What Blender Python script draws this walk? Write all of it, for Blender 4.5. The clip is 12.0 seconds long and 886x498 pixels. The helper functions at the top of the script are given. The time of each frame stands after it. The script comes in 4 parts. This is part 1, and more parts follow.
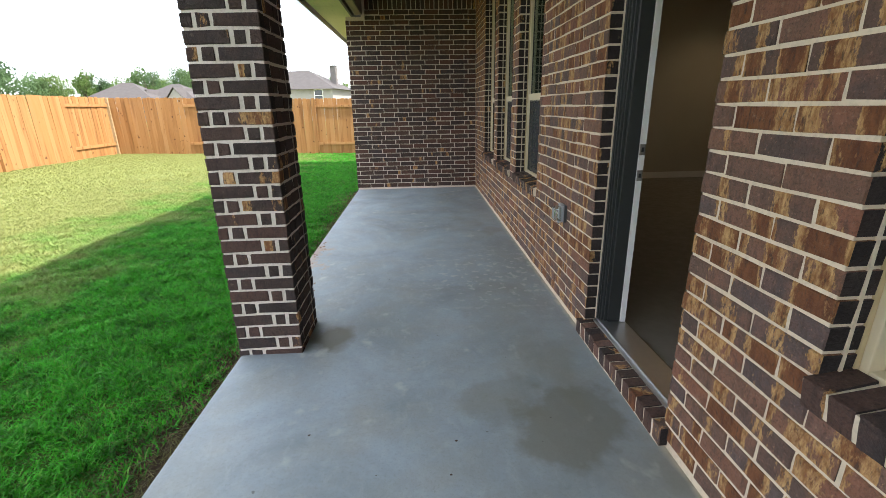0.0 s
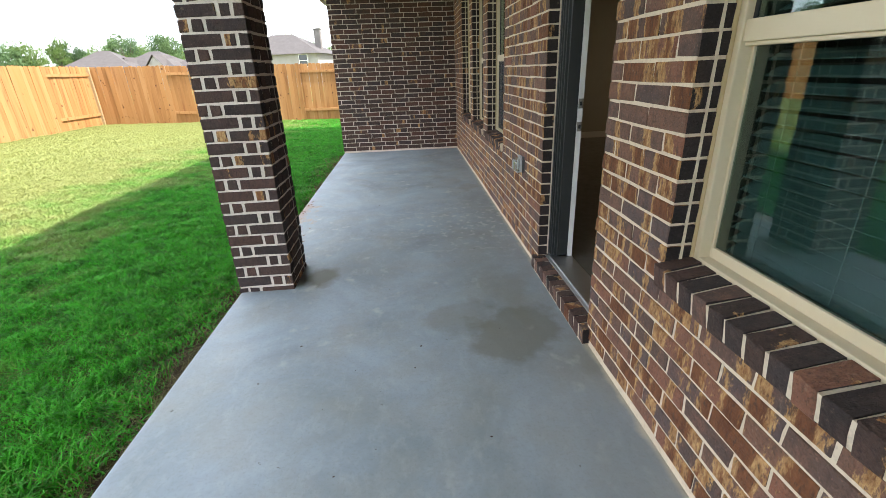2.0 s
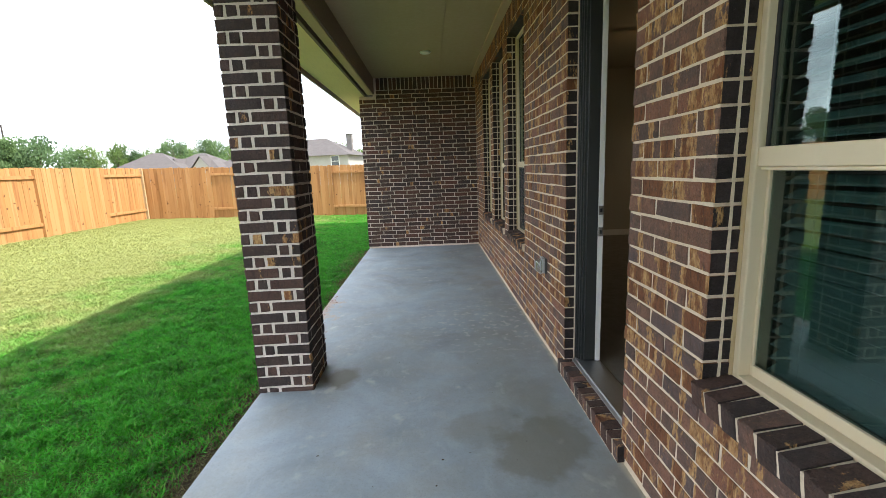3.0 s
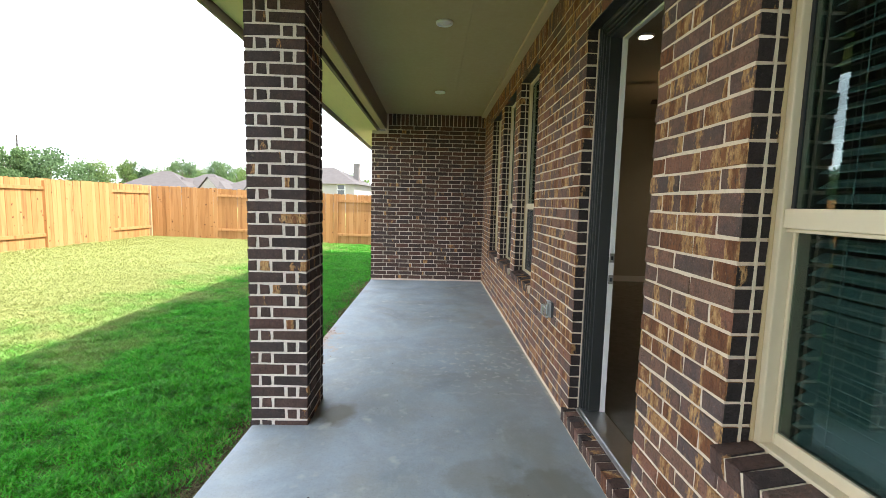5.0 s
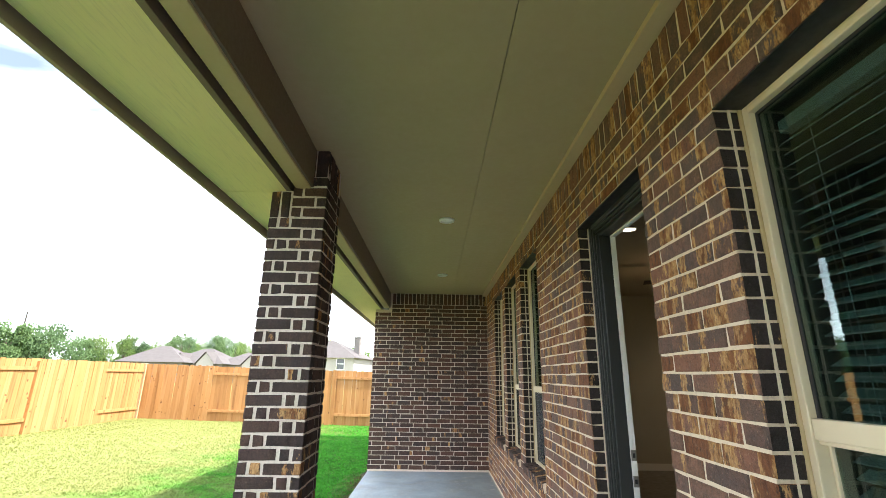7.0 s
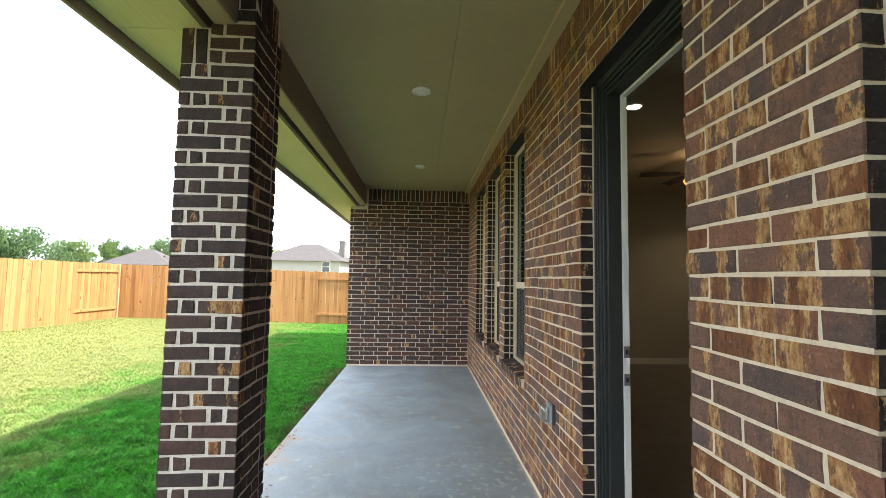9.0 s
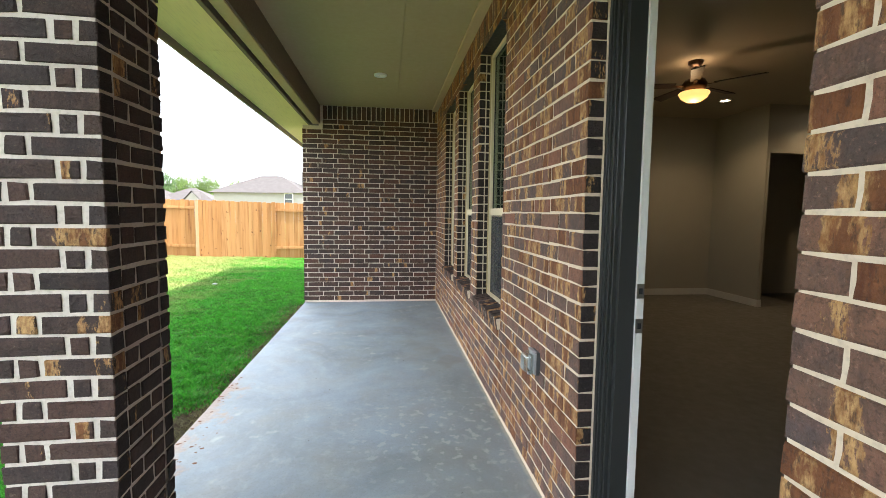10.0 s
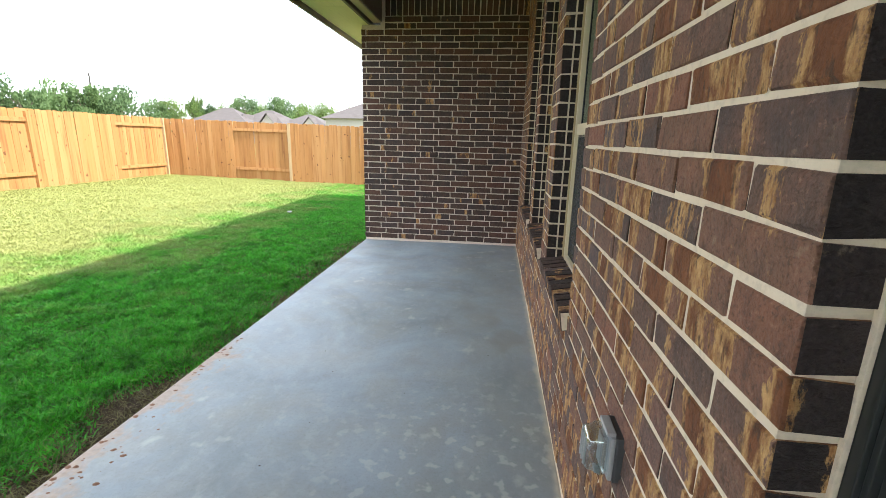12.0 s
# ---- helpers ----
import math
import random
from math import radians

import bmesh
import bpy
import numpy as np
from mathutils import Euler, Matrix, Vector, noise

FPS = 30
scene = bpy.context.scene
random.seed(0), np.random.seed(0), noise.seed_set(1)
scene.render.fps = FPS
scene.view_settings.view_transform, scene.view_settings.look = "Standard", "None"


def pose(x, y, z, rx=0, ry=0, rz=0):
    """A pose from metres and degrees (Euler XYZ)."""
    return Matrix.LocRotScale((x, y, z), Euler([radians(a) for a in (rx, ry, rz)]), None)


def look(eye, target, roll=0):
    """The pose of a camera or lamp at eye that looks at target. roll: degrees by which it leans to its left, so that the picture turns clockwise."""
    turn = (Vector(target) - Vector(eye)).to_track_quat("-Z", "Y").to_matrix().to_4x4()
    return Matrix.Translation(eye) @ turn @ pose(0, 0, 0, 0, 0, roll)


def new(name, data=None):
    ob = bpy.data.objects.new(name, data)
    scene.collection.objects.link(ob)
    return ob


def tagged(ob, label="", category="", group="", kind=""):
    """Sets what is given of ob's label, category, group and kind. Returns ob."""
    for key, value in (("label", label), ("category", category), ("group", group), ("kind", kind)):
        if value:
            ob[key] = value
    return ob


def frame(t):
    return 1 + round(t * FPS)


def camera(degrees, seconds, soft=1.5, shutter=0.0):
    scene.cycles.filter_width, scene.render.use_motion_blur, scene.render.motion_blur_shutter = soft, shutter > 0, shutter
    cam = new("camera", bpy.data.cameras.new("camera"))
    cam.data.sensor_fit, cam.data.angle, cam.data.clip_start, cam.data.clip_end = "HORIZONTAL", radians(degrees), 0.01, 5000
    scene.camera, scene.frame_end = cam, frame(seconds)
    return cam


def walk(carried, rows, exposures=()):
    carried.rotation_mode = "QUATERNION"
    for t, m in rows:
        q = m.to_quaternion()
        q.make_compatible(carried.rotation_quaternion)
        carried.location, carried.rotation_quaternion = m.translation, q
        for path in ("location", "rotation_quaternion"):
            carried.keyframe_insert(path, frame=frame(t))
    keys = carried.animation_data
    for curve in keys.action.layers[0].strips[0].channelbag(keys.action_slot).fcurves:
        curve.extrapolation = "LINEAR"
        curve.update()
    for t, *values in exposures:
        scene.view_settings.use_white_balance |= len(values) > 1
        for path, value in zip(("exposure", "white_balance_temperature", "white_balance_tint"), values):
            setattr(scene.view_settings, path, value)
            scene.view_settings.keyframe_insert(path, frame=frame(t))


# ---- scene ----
cam = camera(90.0, 12.0, soft=0.6)
EXPOSURES = [(0.0, 1.35), (0.5, 1.6), (1.0, 2.01), (1.5, 2.03), (2.0, 1.56), (2.5, 1.43), (3.0, 1.37), (5.0, 1.73), (5.6, 1.73), (6.5, 1.98), (8.5, 1.94), (9.0, 1.75), (9.5, 1.77), (10.3, 2.23), (11.0, 2.36), (11.5, 1.92), (12.0, 1.66)]
PATH = [
    (0, (-1.024, 0.848, 1.424), (-0.93, 2.75, 0.812), -1.1),
    (0.5, (-0.850, 0.635, 1.379), (-0.345, 2.428, 0.649), -0.8),
    (1, (-0.826, 0.484, 1.409), (-0.094, 2.189, 0.663), 1.5),
    (1.5, (-0.874, 0.404, 1.406), (-0.458, 2.214, 0.666), -1.4),
    (2, (-0.887, 0.393, 1.413), (-0.772, 2.243, 0.661), -2.3),
    (2.5, (-0.885, 0.388, 1.431), (-0.810, 2.259, 0.727), -2.0),
    (3, (-0.906, 0.399, 1.485), (-0.861, 2.367, 1.129), -2.2),
    (3.2, (-0.908, 0.416, 1.501), (-0.87, 2.394, 1.206), -2.2),
    (4.8, (-0.966, 0.427, 1.503), (-0.917, 2.416, 1.302), 1.3),
    (5, (-0.968, 0.427, 1.504), (-0.919, 2.416, 1.301), 1.4),
    (5.5, (-0.982, 0.4, 1.562), (-0.945, 2.4, 1.6), 0.9),
    (6, (-0.968, 0.386, 1.612), (-0.97, 2.311, 2.154), 0.8),
    (6.5, (-0.995, 0.384, 1.619), (-0.986, 2.291, 2.223), 1.0),
    (6.7, (-0.998, 0.390, 1.618), (-0.982, 2.304, 2.204), 1.0),
    (8.3, (-0.966, 0.6, 1.589), (-0.878, 2.562, 1.967), 0.4),
    (8.5, (-0.936, 0.711, 1.573), (-0.84, 2.684, 1.889), 0.6),
    (9, (-0.883, 0.976, 1.541), (-0.781, 2.968, 1.68), 0.9),
    (9.5, (-0.867, 1.289, 1.522), (-0.709, 3.282, 1.483), 0.5),
    (10, (-0.807, 1.617, 1.483), (-0.559, 3.595, 1.322), 0.7),
    (10.5, (-0.697, 1.983, 1.474), (-0.443, 3.955, 1.263), 0.0),
    (11, (-0.594, 2.325, 1.446), (-0.376, 4.259, 0.987), -1.1),
    (11.5, (-0.424, 2.626, 1.409), (-0.213, 4.542, 0.875), -2.2),
    (12, (-0.338, 2.883, 1.43), (-0.553, 4.812, 0.95), 1.3),
]
walk(cam, [(t, look(eye, target, roll)) for t, eye, target, roll in PATH], EXPOSURES)

# ---- light: sun over the house roof, hazy bright sky ----
SUN_TRAVEL = Vector((-0.735, 0.13, -1.0)).normalized()
world = bpy.data.worlds.new("sky")
scene.world = world
world.use_nodes = True
wn, wl = world.node_tree.nodes, world.node_tree.links
wn.clear()
w_out, w_bg, w_sky = wn.new("ShaderNodeOutputWorld"), wn.new("ShaderNodeBackground"), wn.new("ShaderNodeTexSky")
w_sky.sky_type, w_sky.sun_disc = "NISHITA", False
w_sky.sun_elevation = math.asin(-SUN_TRAVEL.z)
w_sky.sun_rotation = math.atan2(-SUN_TRAVEL.x, -SUN_TRAVEL.y)
w_sky.air_density, w_sky.dust_density = 1.0, 2.5
w_bg.inputs["Strength"].default_value = 0.069
w_co, w_map, w_noise, w_ramp, w_mix = (wn.new(k) for k in ("ShaderNodeTexCoord", "ShaderNodeMapping", "ShaderNodeTexNoise", "ShaderNodeValToRGB", "ShaderNodeMix"))
w_map.inputs["Scale"].default_value, w_map.inputs["Location"].default_value = (1.0, 1.0, 2.6), (0.75, 0.35, 0.2)
w_noise.inputs["Scale"].default_value, w_noise.inputs["Detail"].default_value, w_noise.inputs["Distortion"].default_value = 1.7, 7, 0.6
w_ramp.color_ramp.elements[0].position, w_ramp.color_ramp.elements[1].position = 0.40, 0.66
w_ramp.color_ramp.elements[0].color = (0.035, 0.035, 0.035, 1)
w_mix.data_type = "RGBA"
w_mix.inputs["B"].default_value = (34.5, 37.0, 40.0, 1)
wl.new(w_co.outputs["Generated"], w_map.inputs["Vector"])
wl.new(w_map.outputs["Vector"], w_noise.inputs["Vector"])
wl.new(w_noise.outputs["Fac"], w_ramp.inputs["Fac"])
wl.new(w_ramp.outputs["Color"], w_mix.inputs["Factor"])
wl.new(w_sky.outputs["Color"], w_mix.inputs["A"])
wl.new(w_mix.outputs["Result"], w_bg.inputs["Color"])
wl.new(w_bg.outputs["Background"], w_out.inputs["Surface"])
sun = new("sun", bpy.data.lights.new("sun", "SUN"))
sun.data.energy, sun.data.angle, sun.data.color = 4.2, radians(0.6), (1.0, 0.95, 0.86)
sun.rotation_mode = "QUATERNION"
sun.rotation_quaternion = SUN_TRAVEL.to_track_quat("-Z", "Y")
sun.location = (6, -3, 12)


# ---- materials ----
class Mat:
    """A node material with a few shorthands."""

    def __init__(self, name, rough=0.6, metal=0.0, spec=0.5):
        self.m = bpy.data.materials.new(name)
        self.m.use_nodes = True
        self.n, self.l = self.m.node_tree.nodes, self.m.node_tree.links
        self.b = self.n["Principled BSDF"]
        self.b.inputs["Roughness"].default_value = rough
        self.b.inputs["Metallic"].default_value = metal
        self.b.inputs["Specular IOR Level"].default_value = spec

    def put(self, socket, value):
        if hasattr(value, "is_linked"):
            self.l.new(value, socket)
        else:
            socket.default_value = value

    def pos(self, scale=(1, 1, 1), shift=None):
        g = self.n.new("ShaderNodeNewGeometry").outputs["Position"]
        mp = self.n.new("ShaderNodeMapping")
        mp.inputs["Scale"].default_value = scale
        self.l.new(g, mp.inputs["Vector"])
        if shift is not None:
            self.l.new(shift, mp.inputs["Location"])
        return mp.outputs["Vector"]

    def noise(self, vec, scale, detail=4, rough=0.55, distort=0.0):
        t = self.n.new("ShaderNodeTexNoise")
        t.inputs["Scale"].default_value, t.inputs["Detail"].default_value = scale, detail
        t.inputs["Roughness"].default_value, t.inputs["Distortion"].default_value = rough, distort
        self.l.new(vec, t.inputs["Vector"])
        return t.outputs["Fac"]

    def ramp(self, fac, *stops):
        r = self.n.new("ShaderNodeValToRGB")
        e = r.color_ramp.elements
        while len(e) < len(stops):
            e.new(0.5)
        for el, (p, c) in zip(e, stops):
            el.position = p
            el.color = (c, c, c, 1) if isinstance(c, (int, float)) else (*c, 1)
        self.l.new(fac, r.inputs["Fac"])
        return r.outputs["Color"]

    def mix(self, fac, a, b, mode="MIX"):
        x = self.n.new("ShaderNodeMix")
        x.data_type, x.blend_type = "RGBA", mode
        for key, v in (("Factor", fac), ("A", a), ("B", b)):
            if isinstance(v, tuple):
                v = (*v, 1)
            self.put(x.inputs[key], v)
        return x.outputs["Result"]

    def math(self, op, a, b=0.0):
        x = self.n.new("ShaderNodeMath")
        x.operation = op
        self.put(x.inputs[0], a), self.put(x.inputs[1], b)
        return x.outputs[0]

    def random(self):
        o = self.n.new("ShaderNodeObjectInfo").outputs["Random"]
        g = self.n.new("ShaderNodeNewGeometry").outputs["Random Per Island"]
        return self.math("FRACT", self.math("ADD", o, g))

    def color(self, v):
        self.put(self.b.inputs["Base Color"], (*v, 1) if isinstance(v, tuple) else v)
        return self

    def rough(self, v):
        self.put(self.b.inputs["Roughness"], v)
        return self

    def bump(self, height, strength=0.3, distance=0.005):
        x = self.n.new("ShaderNodeBump")
        x.inputs["Strength"].default_value, x.inputs["Distance"].default_value = strength, distance
        self.l.new(height, x.inputs["Height"])
        self.l.new(x.outputs["Normal"], self.b.inputs["Normal"])
        return self


def plain(name, color, rough=0.6, metal=0.0, vary=0.12, grain=40.0, bump=0.08):
    """Paint or moulding: one colour with faint unevenness at two scales."""
    k = Mat(name, rough, metal)
    p = k.pos()
    big, fine = k.noise(p, 2.5, 3), k.noise(p, grain, 4)
    dark = tuple(c * (1 - vary) for c in color)
    c = k.mix(big, dark, color)
    k.color(k.mix(k.math("MULTIPLY", fine, 0.35), c, dark))
    k.rough(k.ramp(fine, (0.3, rough * 0.85), (0.7, min(1, rough * 1.15))))
    if bump:
        k.bump(fine, bump, 0.002)
    return k.m


def brick_material(name, patchy, lift=1.0, cool=0.0):
    """Flashed clay brick: charcoal and red-brown bodies with tan and rust patches that break off in flakes."""
    k = Mat(name, 0.82, spec=0.3)
    r = k.random()
    r2 = k.math("FRACT", k.math("MULTIPLY", r, 7.31))
    r3 = k.math("FRACT", k.math("MULTIPLY", r, 23.7))
    shift = k.n.new("ShaderNodeCombineXYZ")
    for i, s in enumerate((41.0, 67.0, 29.0)):
        k.l.new(k.math("MULTIPLY", r, s), shift.inputs[i])
    p = k.pos((1, 1, 0.10), shift.outputs[0])
    ps = k.pos((1, 1, 0.38), shift.outputs[0])
    pf = k.pos((1, 1, 1), shift.outputs[0])
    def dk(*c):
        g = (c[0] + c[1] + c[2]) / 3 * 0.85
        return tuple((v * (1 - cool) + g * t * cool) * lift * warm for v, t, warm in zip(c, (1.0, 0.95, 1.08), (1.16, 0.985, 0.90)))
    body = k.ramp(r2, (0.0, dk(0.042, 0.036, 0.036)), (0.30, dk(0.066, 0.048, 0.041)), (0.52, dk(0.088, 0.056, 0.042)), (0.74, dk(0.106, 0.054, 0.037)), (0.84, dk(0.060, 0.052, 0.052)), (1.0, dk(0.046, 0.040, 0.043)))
    body = k.mix(k.ramp(k.noise(pf, 14, 5), (0.44, 0.0), (0.74, 0.42)), body, dk(0.15, 0.080, 0.055))
    body = k.mix(k.ramp(k.noise(ps, 40, 5, 0.65), (0.50, 0.0), (0.72, 0.6)), body, dk(0.030, 0.025, 0.026))
    body = k.mix(k.ramp(k.noise(pf, 130, 4, 0.7), (0.50, 0.0), (0.70, 0.65)), body, dk(0.026, 0.021, 0.020))
    body = k.mix(k.ramp(k.noise(pf, 85, 5, 0.7), (0.58, 0.0), (0.72, 0.6)), body, dk(0.17, 0.115, 0.088))
    patch = k.math("ADD", k.noise(p, 9.5, 1, 0.3), k.math("MULTIPLY", k.math("SUBTRACT", k.noise(ps, 60, 6, 0.72), 0.5), 0.40))
    amount = k.math("ADD", patch, k.math("MULTIPLY", k.math("SUBTRACT", r3, patchy), 0.26))
    mask = k.ramp(amount, (0.548, 0.0), (0.580, 0.95))
    rust = k.mix(k.ramp(k.noise(ps, 30, 6, 0.7), (0.38, 0.0), (0.66, 1.0)), (0.115, 0.042, 0.020), (0.215, 0.088, 0.036))
    gold = k.mix(k.ramp(k.noise(ps, 48, 5, 0.7), (0.36, 0.0), (0.62, 1.0)), (0.27, 0.125, 0.046), (0.56, 0.345, 0.150))
    streak = k.math("ADD", amount, k.math("MULTIPLY", k.math("SUBTRACT", k.noise(p, 26, 3, 0.6), 0.5), 0.22))
    tan = k.mix(k.ramp(streak, (0.608, 0.0), (0.680, 1.0)), gold, rust)
    tan = k.mix(k.ramp(k.noise(ps, 75, 3, 0.6), (0.56, 0.0), (0.68, 0.8)), tan, (0.060, 0.036, 0.026))
    face = k.mix(mask, body, tan)
    smear = k.ramp(k.noise(pf, 21, 6, 0.72), (0.63, 0.0), (0.76, 0.40))
    k.color(k.mix(smear, face, (0.40, 0.31, 0.22)))
    k.bump(k.math("ADD", k.noise(pf, 90, 5, 0.6), k.math("MULTIPLY", k.noise(k.pos((1, 1, 1.6), shift.outputs[0]), 26, 4, 0.6, 1.2), 1.6)), 1.0, 0.007)
    return k.m


def mortar_material(name, tint=(1.0, 1.0, 1.0)):
    k = Mat(name, 0.95, spec=0.2)
    p = k.pos()
    c = k.mix(k.noise(p, 5, 4), tuple(a * b for a, b in zip((0.57, 0.48, 0.37), tint)), tuple(a * b for a, b in zip((0.74, 0.64, 0.50), tint)))
    k.color(k.mix(k.ramp(k.noise(p, 60, 5), (0.5, 0.0), (0.8, 0.6)), c, (0.36, 0.31, 0.25)))
    k.bump(k.noise(p, 160, 4), 0.5, 0.003)
    return k.m


def concrete_material():
    """Trowelled slab: grey with a cool cast, tan damp patches, pale splashes, rusty mud along the lawn edge,
    pillar-foot shade put into the colour.
    """
    k = Mat("porch_concrete", 0.5, spec=0.45)
    p = k.pos()
    c = k.mix(k.ramp(k.noise(p, 1.1, 6, 0.62, 0.8), (0.30, 0.0), (0.66, 1.0)), (0.182, 0.214, 0.230), (0.295, 0.352, 0.405))
    c = k.mix(k.ramp(k.noise(p, 3.2, 6, 0.6), (0.42, 0.0), (0.75, 0.55)), c, (0.28, 0.27, 0.225))
    c = k.mix(k.ramp(k.noise(p, 38, 5, 0.7), (0.45, 0.0), (0.8, 0.22)), c, (0.17, 0.165, 0.15))
    c = k.mix(k.ramp(k.noise(k.pos((1, 0.6, 1)), 15, 6, 0.72, 0.5), (0.50, 0.0), (0.74, 0.4)), c, (0.37, 0.40, 0.41))
    c = k.mix(k.ramp(k.noise(p, 70, 4, 0.75), (0.52, 0.0), (0.74, 0.35)), c, (0.13, 0.135, 0.125))
    c = k.mix(k.ramp(k.noise(p, 6.5, 6, 0.74), (0.66, 0.0), (0.73, 0.5)), c, (0.11, 0.112, 0.10))
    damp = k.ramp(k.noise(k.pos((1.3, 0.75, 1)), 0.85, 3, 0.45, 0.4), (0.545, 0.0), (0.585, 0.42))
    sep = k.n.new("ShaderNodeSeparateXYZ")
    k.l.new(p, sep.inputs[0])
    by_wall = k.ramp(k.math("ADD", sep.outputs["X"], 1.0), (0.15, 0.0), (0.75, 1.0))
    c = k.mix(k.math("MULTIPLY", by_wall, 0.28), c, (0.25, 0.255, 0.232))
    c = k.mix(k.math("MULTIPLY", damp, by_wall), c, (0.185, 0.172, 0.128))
    stain_shade_noise = k.noise(p, 3.0, 5, 0.6)
    # Third spot is the pillar's contact shade painted on; the others are damp stains.
    for sx, sy, rad, dark in ((-0.36, 2.55, 0.27, 0.6), (-0.62, 2.75, 0.22, 0.4), (-1.66, 3.46, 0.15, 0.9), (-0.5, 3.9, 0.4, 0.15)):
        gap = k.n.new("ShaderNodeVectorMath")
        gap.operation = "DISTANCE"
        k.l.new(p, gap.inputs[0])
        gap.inputs[1].default_value = (sx, sy, 0)
        edge_d = k.math("ADD", gap.outputs["Value"], k.math("MULTIPLY", k.math("SUBTRACT", stain_shade_noise, 0.5), rad * 2.0))
        c = k.mix(k.ramp(edge_d, (rad - 0.05, dark), (rad + 0.03, 0.0)), c, (0.150, 0.142, 0.108))
    pale = k.math("MULTIPLY", k.ramp(k.noise(k.pos((1, 0.8, 1)), 7.5, 3, 0.5), (0.61, 0.0), (0.74, 0.55)), k.ramp(k.noise(p, 0.8, 2), (0.45, 0.0), (0.55, 1.0)))
    c = k.mix(pale, c, (0.46, 0.46, 0.43))
    near = k.n.new("ShaderNodeVectorMath")
    near.operation = "DISTANCE"
    k.l.new(p, near.inputs[0])
    near.inputs[1].default_value = (-0.36, 4.5, 0)
    drips = k.math("MULTIPLY", k.ramp(near.outputs["Value"], (0.30, 1.0), (1.0, 0.0)), k.ramp(k.noise(p, 15, 2, 0.5), (0.57, 0.0), (0.65, 0.42)))
    c = k.mix(drips, c, (0.50, 0.50, 0.47))
    specks = k.ramp(k.noise(p, 26, 2, 0.4), (0.775, 0.0), (0.79, 0.6))
    c = k.mix(specks, c, (0.06, 0.055, 0.045))
    edge = k.math("ADD", k.math("ADD", sep.outputs["X"], 2.15), k.math("MULTIPLY", k.math("SUBTRACT", k.noise(k.pos((1, 0.7, 1)), 6.0, 5, 0.65), 0.5), 0.75))
    along = k.ramp(k.math("MULTIPLY", sep.outputs["Y"], 0.1), (0.36, 0.0), (0.40, 1.0), (0.54, 1.0), (0.58, 0.0))
    mud = k.math("MULTIPLY", k.ramp(edge, (0.05, 0.85), (0.15, 0.0)), along)
    c = k.mix(mud, c, k.mix(k.noise(p, 45, 5), (0.19, 0.115, 0.078), (0.46, 0.365, 0.285)))
    wash = k.ramp(k.math("ADD", sep.outputs["X"], k.math("ADD", 0.030, k.math("MULTIPLY", k.math("SUBTRACT", k.noise(p, 9, 5), 0.5), 0.07))), (0.0, 0.0), (0.03, 0.75))
    c = k.mix(wash, c, (0.47, 0.41, 0.33))
    k.color(c)
    k.rough(k.math("SUBTRACT", k.ramp(k.noise(p, 2.2, 5, 0.6), (0.3, 0.50), (0.7, 0.72)), k.math("MULTIPLY", damp, 0.08)))
    k.bump(k.math("ADD", k.noise(p, 120, 4), k.math("MULTIPLY", k.noise(p, 9, 4), 1.5)), 0.10, 0.004)
    return k.m


def lawn_material():
    k = Mat("lawn_ground", 0.95, spec=0.1)
    p = k.pos()
    g = k.mix(k.noise(p, 0.55, 4, 0.6), (0.060, 0.150, 0.018), (0.110, 0.200, 0.036))
    g = k.mix(k.ramp(k.noise(p, 45, 5, 0.7), (0.30, 0.0), (0.6, 0.85)), g, (0.022, 0.045, 0.009))
    g = k.mix(k.ramp(k.noise(p, 6, 5), (0.56, 0.0), (0.75, 0.6)), g, (0.20, 0.22, 0.06))
    sep = k.n.new("ShaderNodeSeparateXYZ")
    k.l.new(p, sep.inputs[0])
    # Yellows the ground towards the yard: sunlit tone painted in along with dryness.
    sunlit_dry = k.math("ADD", k.math("MULTIPLY", sep.outputs["X"], -0.1), k.math("MULTIPLY", k.math("SUBTRACT", k.noise(p, 1.3, 5, 0.65), 0.5), 0.5))
    g = k.mix(k.ramp(sunlit_dry, (0.36, 0.0), (0.70, 0.85)), g, k.mix(k.noise(p, 60, 4), (0.13, 0.155, 0.045), (0.27, 0.275, 0.10)))
    edge = k.math("ADD", sep.outputs["X"], k.math("MULTIPLY", k.math("SUBTRACT", k.noise(p, 3.5, 4), 0.5), 0.5))
    soil = k.ramp(k.math("ADD", edge, 2.52), (0.0, 0.0), (0.12, 1.0))
    g = k.mix(soil, g, k.mix(k.noise(p, 30, 5), (0.020, 0.014, 0.010), (0.085, 0.055, 0.035)))
    k.color(g)
    k.bump(k.noise(p, 70, 6, 0.7), 1.0, 0.03)
    return k.m


